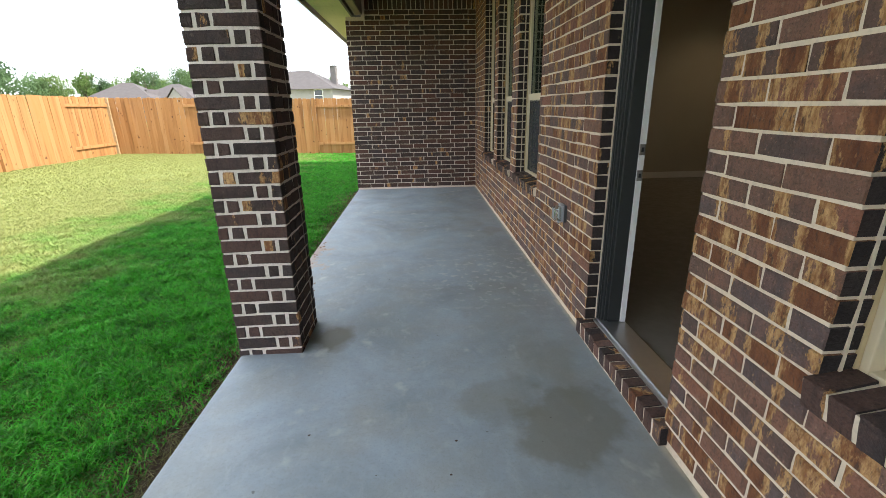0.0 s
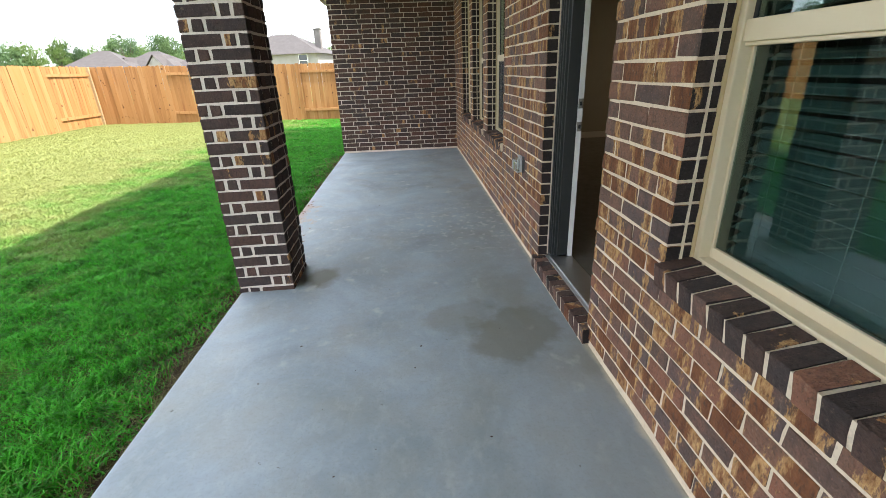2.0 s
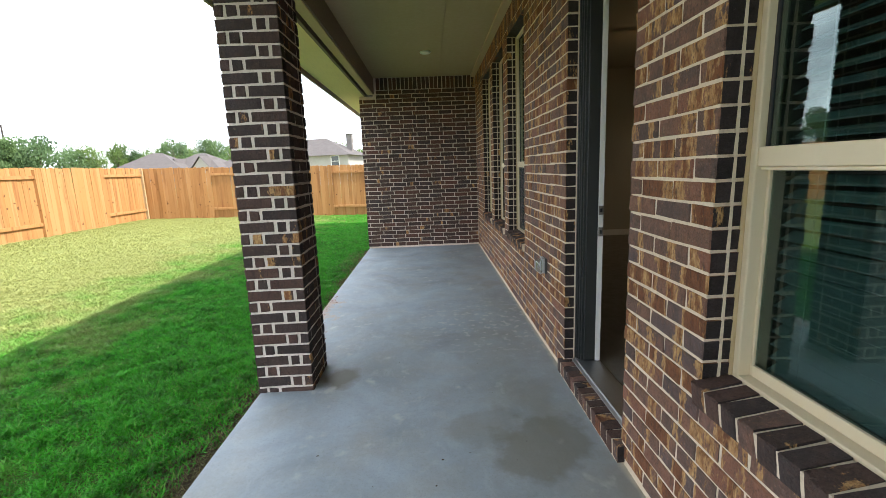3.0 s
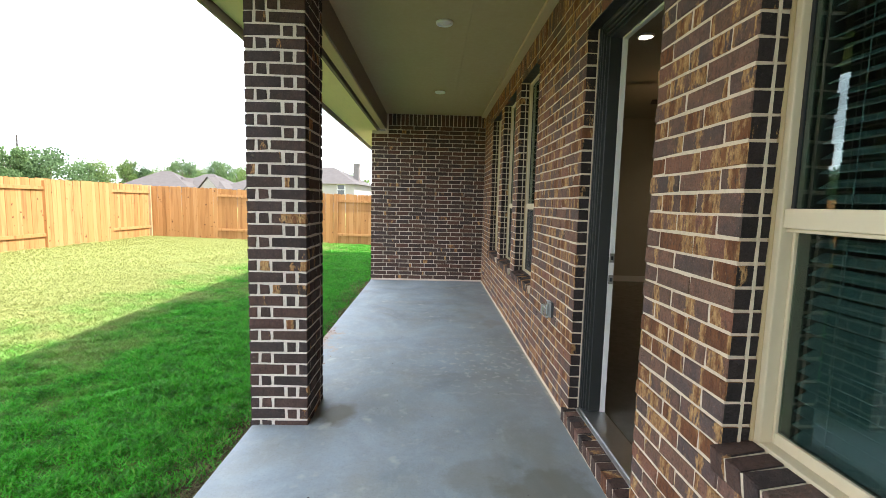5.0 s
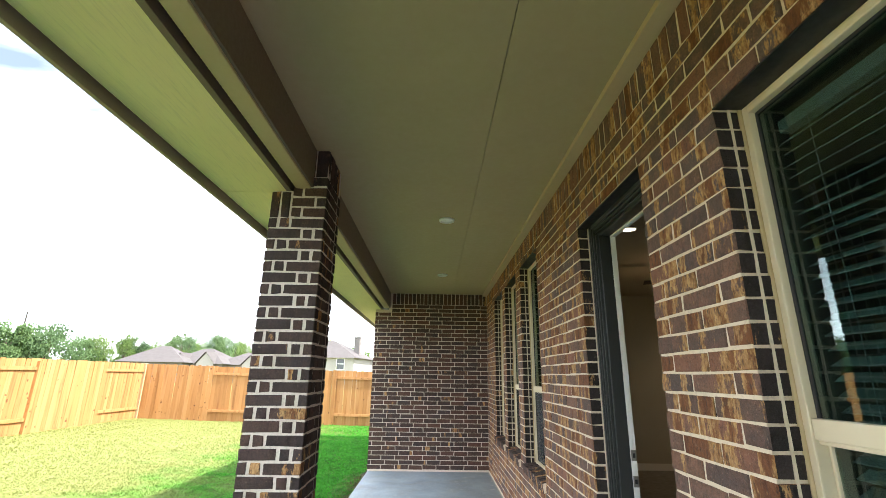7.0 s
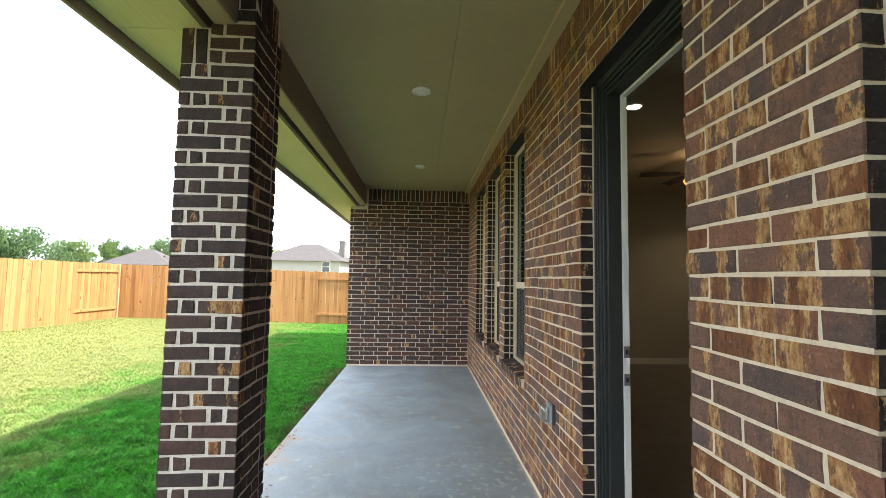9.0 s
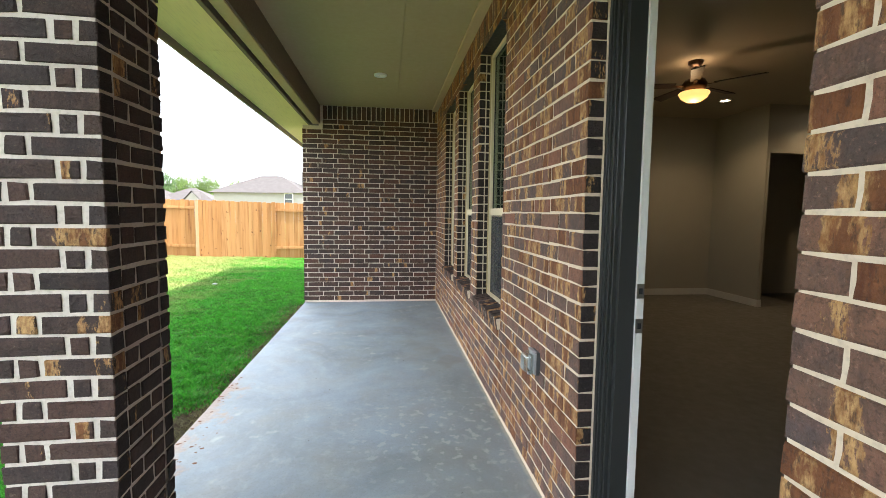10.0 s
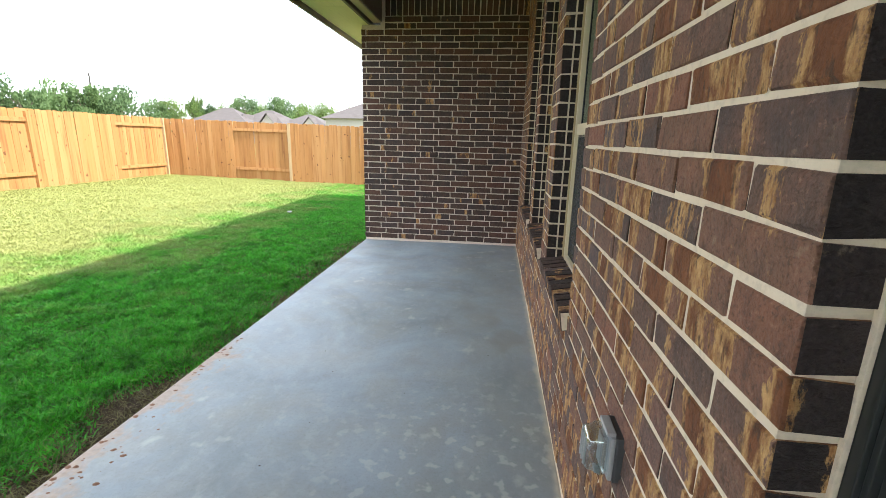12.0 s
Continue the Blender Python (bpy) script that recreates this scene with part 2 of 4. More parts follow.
def grass_material(name, a, b, dry, straw=(0.285, 0.285, 0.105), spread=1.0):
    """Lawn blades: lush along the slab; drier yard, its sunlit yellow put in by colour (straw)."""
    k = Mat(name, 0.55, spec=0.25)
    r = k.n.new("ShaderNodeNewGeometry").outputs["Random Per Island"]
    p = k.pos()
    c = k.ramp(r, (0.0, tuple(x * (1 - 0.4 * spread) for x in a)), (0.45, tuple(x * (1 - 0.25 * spread) for x in b)), (0.86, tuple(x * (1 + 0.25 * spread) for x in b)), (0.93, dry), (1.0, dry))
    c = k.mix(k.ramp(k.noise(p, 0.8, 4), (0.35, 0.0), (0.7, 0.45)), c, tuple(x * 1.4 for x in b))
    c = k.mix(k.ramp(k.noise(p, 10, 5, 0.65), (0.47, 0.0), (0.66, 0.68)), c, tuple(x * 0.45 for x in a))
    k.l.new(p, k.n.new("ShaderNodeSeparateXYZ").inputs[0])
    sep = k.n["Separate XYZ"]
    # Sunlit yellow painted from about the house's shadow edge outward, over drier grass.
    sunlit_dry = k.math("ADD", k.math("MULTIPLY", sep.outputs["X"], -0.1), k.math("MULTIPLY", k.math("SUBTRACT", k.noise(p, 1.3, 5, 0.65), 0.5), 0.5))
    c = k.mix(k.ramp(sunlit_dry, (0.38, 0.0), (0.60, 0.90)), c, straw)
    k.color(c)
    k.b.inputs["Subsurface Weight"].default_value = 0.0
    t = k.n.new("ShaderNodeBsdfTranslucent")
    k.l.new(c, t.inputs["Color"])
    m = k.n.new("ShaderNodeMixShader")
    m.inputs[0].default_value = 0.3
    k.l.new(k.b.outputs[0], m.inputs[1]), k.l.new(t.outputs[0], m.inputs[2])
    k.l.new(m.outputs[0], k.n["Material Output"].inputs["Surface"])
    return k.m


def cedar_material():
    k = Mat("new_cedar", 0.75, spec=0.25)
    r = k.random()
    shift = k.n.new("ShaderNodeCombineXYZ")
    k.l.new(k.math("MULTIPLY", r, 53.0), shift.inputs[0]), k.l.new(k.math("MULTIPLY", r, 31.0), shift.inputs[2])
    p = k.pos((9, 9, 0.55), shift.outputs[0])
    pk = k.pos((1, 1, 0.8), shift.outputs[0])
    base = k.ramp(r, (0.0, (0.215, 0.088, 0.025)), (0.35, (0.335, 0.155, 0.050)), (0.7, (0.40, 0.215, 0.088)), (1.0, (0.27, 0.115, 0.036)))
    c = k.mix(k.noise(p, 3.0, 5, 0.6, 0.4), base, (0.385, 0.200, 0.078))
    c = k.mix(k.ramp(k.noise(p, 1.1, 3), (0.52, 0.0), (0.70, 0.7)), c, (0.20, 0.080, 0.028))
    c = k.mix(k.ramp(k.noise(pk, 11, 1, 0.3), (0.73, 0.0), (0.76, 0.9)), c, (0.12, 0.05, 0.02))
    k.color(c)
    k.bump(k.noise(p, 5, 5), 0.25, 0.004)
    return k.m


def leaf_material(name, a, b):
    k = Mat(name, 0.7, spec=0.2)
    r = k.n.new("ShaderNodeNewGeometry").outputs["Random Per Island"]
    o = k.n.new("ShaderNodeObjectInfo").outputs["Random"]
    c = k.mix(r, a, b)
    c = k.mix(k.math("MULTIPLY", o, 0.5), c, tuple(x * 1.6 for x in b))
    k.color(c)
    t = k.n.new("ShaderNodeBsdfTranslucent")
    k.l.new(c, t.inputs["Color"])
    m = k.n.new("ShaderNodeMixShader")
    m.inputs[0].default_value = 0.35
    k.l.new(k.b.outputs[0], m.inputs[1]), k.l.new(t.outputs[0], m.inputs[2])
    k.l.new(m.outputs[0], k.n["Material Output"].inputs["Surface"])
    return k.m


def shingle_material():
    k = Mat("grey_shingle", 0.95, spec=0.15)
    p = k.pos((1, 1, 6))
    c = k.mix(k.noise(p, 1.4, 4), (0.095, 0.085, 0.085), (0.145, 0.13, 0.13))
    k.color(k.mix(k.ramp(k.noise(p, 7, 3), (0.45, 0.0), (0.7, 0.5)), c, (0.075, 0.068, 0.067)))
    k.bump(k.noise(p, 9, 4), 0.4, 0.03)
    return k.m


def glass_material(name, tint, base):
    """A pane: sees through, with more gloss at a slant."""
    k = Mat(name)
    tr, gl, fr, m = (k.n.new(s) for s in ("ShaderNodeBsdfTransparent", "ShaderNodeBsdfGlossy", "ShaderNodeLayerWeight", "ShaderNodeMixShader"))
    tr.inputs["Color"].default_value = (*tint, 1)
    gl.inputs["Roughness"].default_value = 0.012
    gl.inputs["Color"].default_value = (0.86, 0.95, 0.93, 1)
    w = k.n.new("ShaderNodeBump")
    w.inputs["Strength"].default_value, w.inputs["Distance"].default_value = 0.06, 0.01
    k.l.new(k.noise(k.pos(), 2.2, 2), w.inputs["Height"])
    k.l.new(w.outputs["Normal"], gl.inputs["Normal"])
    k.l.new(k.math("ADD", base, k.math("MULTIPLY", k.math("POWER", fr.outputs["Facing"], 2.3), 0.52)), m.inputs[0]), k.l.new(tr.outputs[0], m.inputs[1]), k.l.new(gl.outputs[0], m.inputs[2])
    k.l.new(m.outputs[0], k.n["Material Output"].inputs["Surface"])
    return k.m


def lamp_material(name, color, strength):
    k = Mat(name, 0.4)
    k.color(color)
    k.b.inputs["Emission Color"].default_value = (*color, 1)
    k.b.inputs["Emission Strength"].default_value = strength
    return k.m


def screen_material():
    k = Mat("insect_screen", 0.9, spec=0.1)
    k.color((0.05, 0.05, 0.052))
    tr, m = k.n.new("ShaderNodeBsdfTransparent"), k.n.new("ShaderNodeMixShader")
    m.inputs[0].default_value = 0.62
    k.l.new(tr.outputs[0], m.inputs[1]), k.l.new(k.b.outputs[0], m.inputs[2])
    k.l.new(m.outputs[0], k.n["Material Output"].inputs["Surface"])
    return k.m


def soffit_material():
    """Fibre-cement soffit with rows of small vent holes near the eave."""
    k = Mat("painted_soffit", 0.7)
    p = k.pos()
    # Base colour yellowed and lightened for bounce light from the sunlit lawn.
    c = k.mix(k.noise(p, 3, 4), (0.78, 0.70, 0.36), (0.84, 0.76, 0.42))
    k.color(k.mix(k.ramp(k.noise(k.pos((14, 0.7, 1)), 9, 4), (0.5, 0.0), (0.8, 0.35)), c, (0.42, 0.38, 0.27)))
    k.bump(k.noise(k.pos((20, 0.6, 1)), 8, 3), 0.25, 0.003)
    return k.m


FAR_SHINGLE = plain("hazy_far_shingle", (0.078, 0.068, 0.068), 0.95, vary=0.2, grain=2.0)
# Same house brick, fewer patches; dimmer light on wing and pillar put into colour.
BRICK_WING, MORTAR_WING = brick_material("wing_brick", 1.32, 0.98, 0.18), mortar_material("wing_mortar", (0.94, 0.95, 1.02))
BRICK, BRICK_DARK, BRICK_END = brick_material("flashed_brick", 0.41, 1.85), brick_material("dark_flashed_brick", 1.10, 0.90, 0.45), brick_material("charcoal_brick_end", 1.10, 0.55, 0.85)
MORTAR, MORTAR_GREY, CONCRETE = mortar_material("cream_mortar"), mortar_material("grey_mortar", (0.98, 1.04, 1.20)), concrete_material()
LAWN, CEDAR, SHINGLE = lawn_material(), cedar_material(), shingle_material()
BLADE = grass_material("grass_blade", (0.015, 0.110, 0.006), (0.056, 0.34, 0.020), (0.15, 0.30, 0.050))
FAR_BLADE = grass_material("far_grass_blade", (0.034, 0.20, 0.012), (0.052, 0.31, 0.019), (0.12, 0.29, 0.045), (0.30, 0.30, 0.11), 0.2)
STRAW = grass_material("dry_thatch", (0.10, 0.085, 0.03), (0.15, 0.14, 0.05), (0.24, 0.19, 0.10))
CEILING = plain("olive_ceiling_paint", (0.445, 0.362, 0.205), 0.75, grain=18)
TRIM = plain("tan_trim_paint", (0.52, 0.41, 0.235), 0.6)
BEAM = plain("brown_beam_paint", (0.19, 0.150, 0.105), 0.7)
SOFFIT = soffit_material()
FASCIA = plain("fascia_paint", (0.32, 0.28, 0.19), 0.6)
VINYL = plain("almond_vinyl", (0.66, 0.57, 0.40), 0.4, grain=90, bump=0.03)
DOOR_PAINT = plain("dark_green_grey_paint", (0.027, 0.030, 0.030), 0.36, bump=0.05)
WHITE_PAINT = plain("white_jamb_paint", (0.78, 0.78, 0.76), 0.4, vary=0.05)
STEEL_DARK = plain("black_lintel_paint", (0.018, 0.019, 0.022), 0.5)
METAL = plain("brushed_strike_plate", (0.32, 0.30, 0.27), 0.35, 1.0)
ALU = plain("mill_aluminium", (0.55, 0.56, 0.57), 0.4, 1.0)
GREY_DARK = plain("dark_gasket", (0.05, 0.052, 0.055), 0.5)
GREY_PLASTIC = plain("grey_outlet_plastic", (0.34, 0.35, 0.355), 0.35, bump=0.02)
CLEAR_PLASTIC = glass_material("clear_bubble_plastic", (0.86, 0.89, 0.90), 0.24)
GLASS = glass_material("window_glass", (0.42, 0.54, 0.53), 0.060)
SCREEN = screen_material()
SLAT = plain("blind_slat_white", (0.80, 0.80, 0.76), 0.5, bump=0)
LAMP_WHITE = plain("lamp_trim_white", (0.88, 0.88, 0.86), 0.45, vary=0.03)
LAMP_OFF = plain("frosted_lens", (0.85, 0.84, 0.80), 0.3, vary=0.03)
LAMP_ON = lamp_material("lit_lens", (1.0, 0.85, 0.66), 12.0)
FAN_GLOW = lamp_material("lit_amber_glass", (1.0, 0.50, 0.15), 0.42)
BRONZE = plain("fan_bronze", (0.10, 0.055, 0.035), 0.35, 0.6)
BLADE_WOOD = plain("fan_blade_dark", (0.035, 0.024, 0.018), 0.45)
WALL_IN = plain("greige_wall_paint", (0.40, 0.37, 0.30), 0.85, grain=120)
CEIL_IN = plain("ceiling_white_paint", (0.50, 0.44, 0.34), 0.9, grain=90)
FLOOR_IN = plain("brown_wood_tile", (0.180, 0.166, 0.140), 0.5, vary=0.35, grain=14)
BASE_IN = plain("white_baseboard", (0.72, 0.70, 0.65), 0.5)
BARK = plain("bark", (0.13, 0.10, 0.075), 0.95, vary=0.4, grain=8, bump=0.5)
LEAF_A = leaf_material("leaf_mid", (0.062, 0.115, 0.042), (0.115, 0.175, 0.075))
LEAF_B = leaf_material("leaf_bright", (0.080, 0.140, 0.035), (0.140, 0.200, 0.065))
LEAF_C = leaf_material("leaf_dark", (0.045, 0.088, 0.038), (0.082, 0.130, 0.060))
STUCCO = plain("pale_siding", (0.34, 0.32, 0.30), 0.85, grain=6)
STONE_HOUSE = plain("grey_stone_wall", (0.20, 0.18, 0.17), 0.9, vary=0.35, grain=3)
DARK_GLASS = plain("far_window_glass", (0.05, 0.055, 0.06), 0.15, bump=0)
PALE_POST = plain("pale_pine_post", (0.44, 0.31, 0.17), 0.8, vary=0.25, grain=20)
POLE_WOOD = plain("weathered_pole", (0.05, 0.043, 0.038), 0.9)
MUD = plain("red_mud", (0.27, 0.145, 0.09), 1.0, vary=0.5, grain=70, bump=0.5)
SOIL = plain("loose_soil", (0.075, 0.048, 0.032), 1.0, vary=0.5, grain=60, bump=0.6)


# ---- building blocks ----
def mesh_of(bm, name, material):
    me = bpy.data.meshes.new(name)
    bm.normal_update()
    bm.to_mesh(me)
    bm.free()
    me.materials.append(material)
    return me


def part(name, bm, material, parent=None, label=""):
    """Links a bmesh (or a mesh) as one mesh object under a thing or a part."""
    me = bm if isinstance(bm, bpy.types.Mesh) else mesh_of(bm, name, material)
    ob = new(name, me)
    ob.parent = parent
    if label:
        ob["label"] = label
    return ob


def thing(name, label, category, at=(0, 0, 0), kind="", group=""):
    ob = new(name)
    ob.location = at
    ob.empty_display_size = 0.1
    return tagged(ob, label, category, group, kind)


def boxes(*spans, bevel=0.0, seg=2):
    """A bmesh of boxes, each (x0, x1, y0, y1, z0, z1)."""
    bm = bmesh.new()
    for x0, x1, y0, y1, z0, z1 in spans:
        bmesh.ops.create_cube(bm, size=1, matrix=Matrix.LocRotScale(((x0 + x1) / 2, (y0 + y1) / 2, (z0 + z1) / 2), None, (x1 - x0, y1 - y0, z1 - z0)))
    if bevel:
        bmesh.ops.bevel(bm, geom=list(bm.edges), offset=bevel, segments=seg, affect="EDGES", profile=0.6)
    return bm


def tube(radius, height, segments=24, top=None, at=(0, 0, 0), bevel=0.0, axis="z"):
    bm = bmesh.new()
    turn = {"z": Matrix(), "x": Matrix.Rotation(radians(90), 4, "Y"), "y": Matrix.Rotation(radians(-90), 4, "X")}[axis]
    bmesh.ops.create_cone(bm, cap_ends=True, segments=segments, radius1=radius, radius2=radius if top is None else top, depth=height, matrix=Matrix.Translation(at) @ turn)
    if bevel:
        bmesh.ops.bevel(bm, geom=[e for e in bm.edges if len(e.link_faces) == 2 and e.calc_face_angle(0) > 0.8], offset=bevel, segments=2, affect="EDGES")
    return bm


def lathe(profile, segments=28):
    """A turned shape from (radius, z) pairs."""
    bm = bmesh.new()
    rings = [[bm.verts.new((r * math.cos(6.2832 * i / segments), r * math.sin(6.2832 * i / segments), z)) for i in range(segments)] for r, z in profile]
    for a, b in zip(rings, rings[1:]):
        for i in range(segments):
            bm.faces.new((a[i], a[(i + 1) % segments], b[(i + 1) % segments], b[i]))
    bm.faces.new(rings[-1]), bm.faces.new(rings[0][::-1])
    for f in bm.faces:
        f.smooth = len(f.verts) == 4
    return bm


def with_openings(x0, x1, y0, y1, z0, z1, holes):
    """Boxes that fill a wall in the y-z plane around rectangular openings (y0, y1, z0, z1)."""
    ys = sorted({y0, y1, *(v for h in holes for v in h[:2] if y0 < v < y1)})
    out = []
    for a, b in zip(ys, ys[1:]):
        cuts = sorted((h[2], h[3]) for h in holes if h[0] < (a + b) / 2 < h[1])
        z = z0
        for lo, hi in cuts:
            if lo > z:
                out.append((x0, x1, a, b, z, lo))
            z = max(z, hi)
        if z < z1:
            out.append((x0, x1, a, b, z, z1))
    return boxes(*out)


# ---- bricks ----
COURSE, PITCH, JOINT, FIRST = 0.0770, 0.246, 0.0105, 0.028
SOLDIER = FIRST + 38 * COURSE
brick_cache = {}


def brick_points(length, height, depth, seed):
    """Twelve corners of a brick: its face at y = 0 looks along -y, with worn edges."""
    rnd = random.Random(seed)
    c = 0.0035
    h, w = length / 2, height / 2
    pts = [(sx * h, c * 1.2, sz * w) for sx, sz in ((-1, -1), (1, -1), (1, 1), (-1, 1))]
    pts += [(sx * (h - c), 0, sz * (w - c)) for sx, sz in ((-1, -1), (1, -1), (1, 1), (-1, 1))]
    pts += [(sx * h, depth, sz * w) for sx, sz in ((-1, -1), (1, -1), (1, 1), (-1, 1))]
    j = 0.0034
    return [(x + rnd.uniform(-j, j), y + rnd.uniform(-j, j) * 0.6, z + rnd.uniform(-j, j)) for x, y, z in pts]


BRICK_FACES = [(4, 5, 6, 7), (0, 1, 5, 4), (1, 2, 6, 5), (2, 3, 7, 6), (3, 0, 4, 7), (1, 0, 8, 9), (2, 1, 9, 10), (3, 2, 10, 11), (0, 3, 11, 8)]

END_SLOTS = [0, 0, 0, 0, 0, 0, 1, 0, 1]


def brick_mesh(length, height, depth, variant, material=None):
    key = (round(length, 3), round(height, 3), round(depth, 3), variant, (material or BRICK).name)
    if key not in brick_cache:
        me = bpy.data.meshes.new("brick")
        me.from_pydata(brick_points(length, height, depth, len(brick_cache)), [], BRICK_FACES)
        me.materials.append(material or BRICK)
        me.materials.append(BRICK_END)
        me.polygons.foreach_set("material_index", END_SLOTS)
        brick_cache[key] = me
    return brick_cache[key]


def lay_bricks(parent, items, single, material=None):
    """items: (length, height, depth, pose). Those that single() picks become parts; the rest one joined part."""
    verts, faces, made = [], [], 0
    rnd = random.Random(len(items))
    for i, (length, height, depth, m) in enumerate(items):
        wob = pose(rnd.uniform(-0.001, 0.001), rnd.uniform(-0.0015, 0.0015), rnd.uniform(-0.001, 0.001), 0, rnd.uniform(-0.25, 0.25), rnd.uniform(-0.3, 0.3))
        m = m @ wob
        if made < 300 and single(m.translation):
            ob = new("brick", brick_mesh(length, height, depth, i % 4, material))
            ob.parent, ob.matrix_basis = parent, m
            made += 1
        else:
            n = len(verts)
            verts += [tuple(m @ Vector(p)) for p in brick_points(length, height, depth, i)]
            faces += [tuple(n + k for k in f) for f in BRICK_FACES]
    if verts:
        me = bpy.data.meshes.new("bricks")
        me.from_pydata(verts, [], faces)
        me.materials.append(material or BRICK)
        me.materials.append(BRICK_END)
        me.polygons.foreach_set("material_index", END_SLOTS * (len(faces) // 9))
        rest = new("bricks", me)
        rest.parent = parent
        tagged(rest, kind="stuff")


def course_items(lo, hi, z0, count, place, holes=(), phase=0.0, depth=0.095, stagger=None):
    """Running bond from lo to hi; place(u, z) gives the pose of a brick face's middle."""
    out = []
    for c in range(count):
        za, zb = z0 + c * COURSE, z0 + (c + 1) * COURSE
        zm = (za + zb) / 2
        spans = [(lo, hi)]
        for h0, h1, hz0, hz1 in holes:
            if hz0 < zm < hz1:
                cut = []
                for a, b in spans:
                    if h1 <= a or h0 >= b:
                        cut.append((a, b))
                    else:
                        if h0 > a:
                            cut.append((a, h0))
                        if h1 < b:
                            cut.append((h1, b))
                spans = cut
        for a, b in spans:
            u = math.floor((a - phase) / PITCH - 1) * PITCH + phase + ((PITCH / 2 if stagger is None else stagger) if c % 2 else 0)
            edges = []
            while u < b:
                s, e = max(a, u), min(b, u + PITCH)
                if e - s > 0.0:
                    edges.append([s, e])
                u += PITCH
            if len(edges) > 1 and edges[0][1] - edges[0][0] < 0.05:
                edges[1][0] = edges[0][0]
                edges.pop(0)
            if len(edges) > 1 and edges[-1][1] - edges[-1][0] < 0.05:
                edges[-2][1] = edges[-1][1]
                edges.pop()
            for s, e in edges:
                s2 = s if abs(s - a) < 1e-6 else s + JOINT / 2
                e2 = e if abs(e - b) < 1e-6 else e - JOINT / 2
                if e2 - s2 > 0.02:
                    out.append((e2 - s2, COURSE - JOINT, depth, place((s2 + e2) / 2, zm)))
    return out


def soldier_items(lo, hi, z0, z1, place, depth=0.085):
    n = round((hi - lo) / COURSE)
    step = (hi - lo) / n
    return [(step - JOINT, z1 - z0 - JOINT / 2, depth, place(lo + (i + 0.5) * step, (z0 + z1) / 2)) for i in range(n)]


# ---- plan ----
CEIL_Z = 3.17
FAR_Y, EDGE_X, PIL_X0, PIL_X1, PIL_Y0, PIL_Y1 = 9.0, -2.15, -2.155, -1.777, 3.29, 3.71
BACK_Y = -4.0
WIN_NEAR = (0.876, 1.80, 0.735, 2.575)
DOOR = (2.40, 3.37, 0.105, 2.646)
WIN_C, WIN_B, WIN_A = (4.69, 5.577, 0.735, 2.885), (5.865, 6.75, 0.735, 2.885), (7.0, 7.88, 0.735, 2.885)
HOLES = [WIN_NEAR, DOOR, WIN_C, WIN_B, WIN_A]


def lawn_z(x):
    return -0.075 + 0.165 * min(1, max(0, (-2.3 - x) / 8.9)) ** 1.4


# ground: one sheet to the horizon, finer near the porch
bm = bmesh.new()
gx = [-3000, -400, -80, -30, -14, -11.6, -10.4, -9.2, -8, -7, -6.2, -5.5, -4.5, -3.8, -3.2, -2.8, -2.5, -2.3, -2.1, -1.9, 12, 60, 3000]
gy = [-3000, -300, -40, -10, -4, 0, 2, 4, 6, 8, 10, 12, 14, 17, 25, 60, 200, 600, 3000]
grid = [[bm.verts.new((x, y, lawn_z(x) if x > -60 else -0.2)) for y in gy] for x in gx]
for i in range(len(gx) - 1):
    for j in range(len(gy) - 1):
        bm.faces.new((grid[i][j], grid[i + 1][j], grid[i + 1][j + 1], grid[i][j + 1]))
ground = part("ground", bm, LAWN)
tagged(ground, "green lawn ground with bare soil along the slab", "ground", kind="structure")

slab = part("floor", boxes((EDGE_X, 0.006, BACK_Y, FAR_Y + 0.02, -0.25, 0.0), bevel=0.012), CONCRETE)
tagged(slab, "grey trowelled concrete porch slab with damp patches", "porch floor", kind="structure")

# house wall beside the porch
wall_east = part("wall_east", with_openings(0.0040, 0.1195, BACK_Y, FAR_Y + 0.09, -0.2, CEIL_Z + 0.1, [(a - 0.006, b + 0.006, c - 0.03, d + 0.004) for a, b, c, d in HOLES]), MORTAR)
tagged(wall_east, "dark flashed brick house wall with pale mortar", "brick wall", kind="structure")
wall_inner = part("wall_inside_east", with_openings(0.12, 0.225, BACK_Y, FAR_Y, -0.1, 3.4, [(a + 0.012, b - 0.012, c - 0.0, d - 0.012) for a, b, c, d in HOLES]), WALL_IN)
tagged(wall_inner, "greige painted inner face of the house wall", "wall", kind="structure")

# end wall of the porch: the front of a wing
wall_north = part("wall_north", boxes((-2.150, 0.006, FAR_Y + 0.0044, FAR_Y + 4.2, -0.2, 2.85), (-1.9, 0.006, FAR_Y + 0.0044, FAR_Y + 0.3, 2.85, CEIL_Z + 0.1)), MORTAR_WING)
tagged(wall_north, "dark brown brick end wall with pale mortar joints", "brick wall", kind="structure")

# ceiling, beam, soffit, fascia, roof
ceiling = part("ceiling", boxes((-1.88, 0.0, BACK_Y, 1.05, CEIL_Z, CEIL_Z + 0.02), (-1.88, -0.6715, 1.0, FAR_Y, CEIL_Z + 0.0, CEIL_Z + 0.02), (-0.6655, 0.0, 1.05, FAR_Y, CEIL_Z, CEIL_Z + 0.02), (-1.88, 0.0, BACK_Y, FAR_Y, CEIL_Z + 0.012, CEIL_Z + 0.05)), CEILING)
tagged(ceiling, "olive tan painted porch ceiling board with seams", "ceiling", kind="structure")
crown = part("trim", boxes((-0.088, 0.0, BACK_Y, FAR_Y - 0.002, 3.132, CEIL_Z - 0.002), bevel=0.004), TRIM)
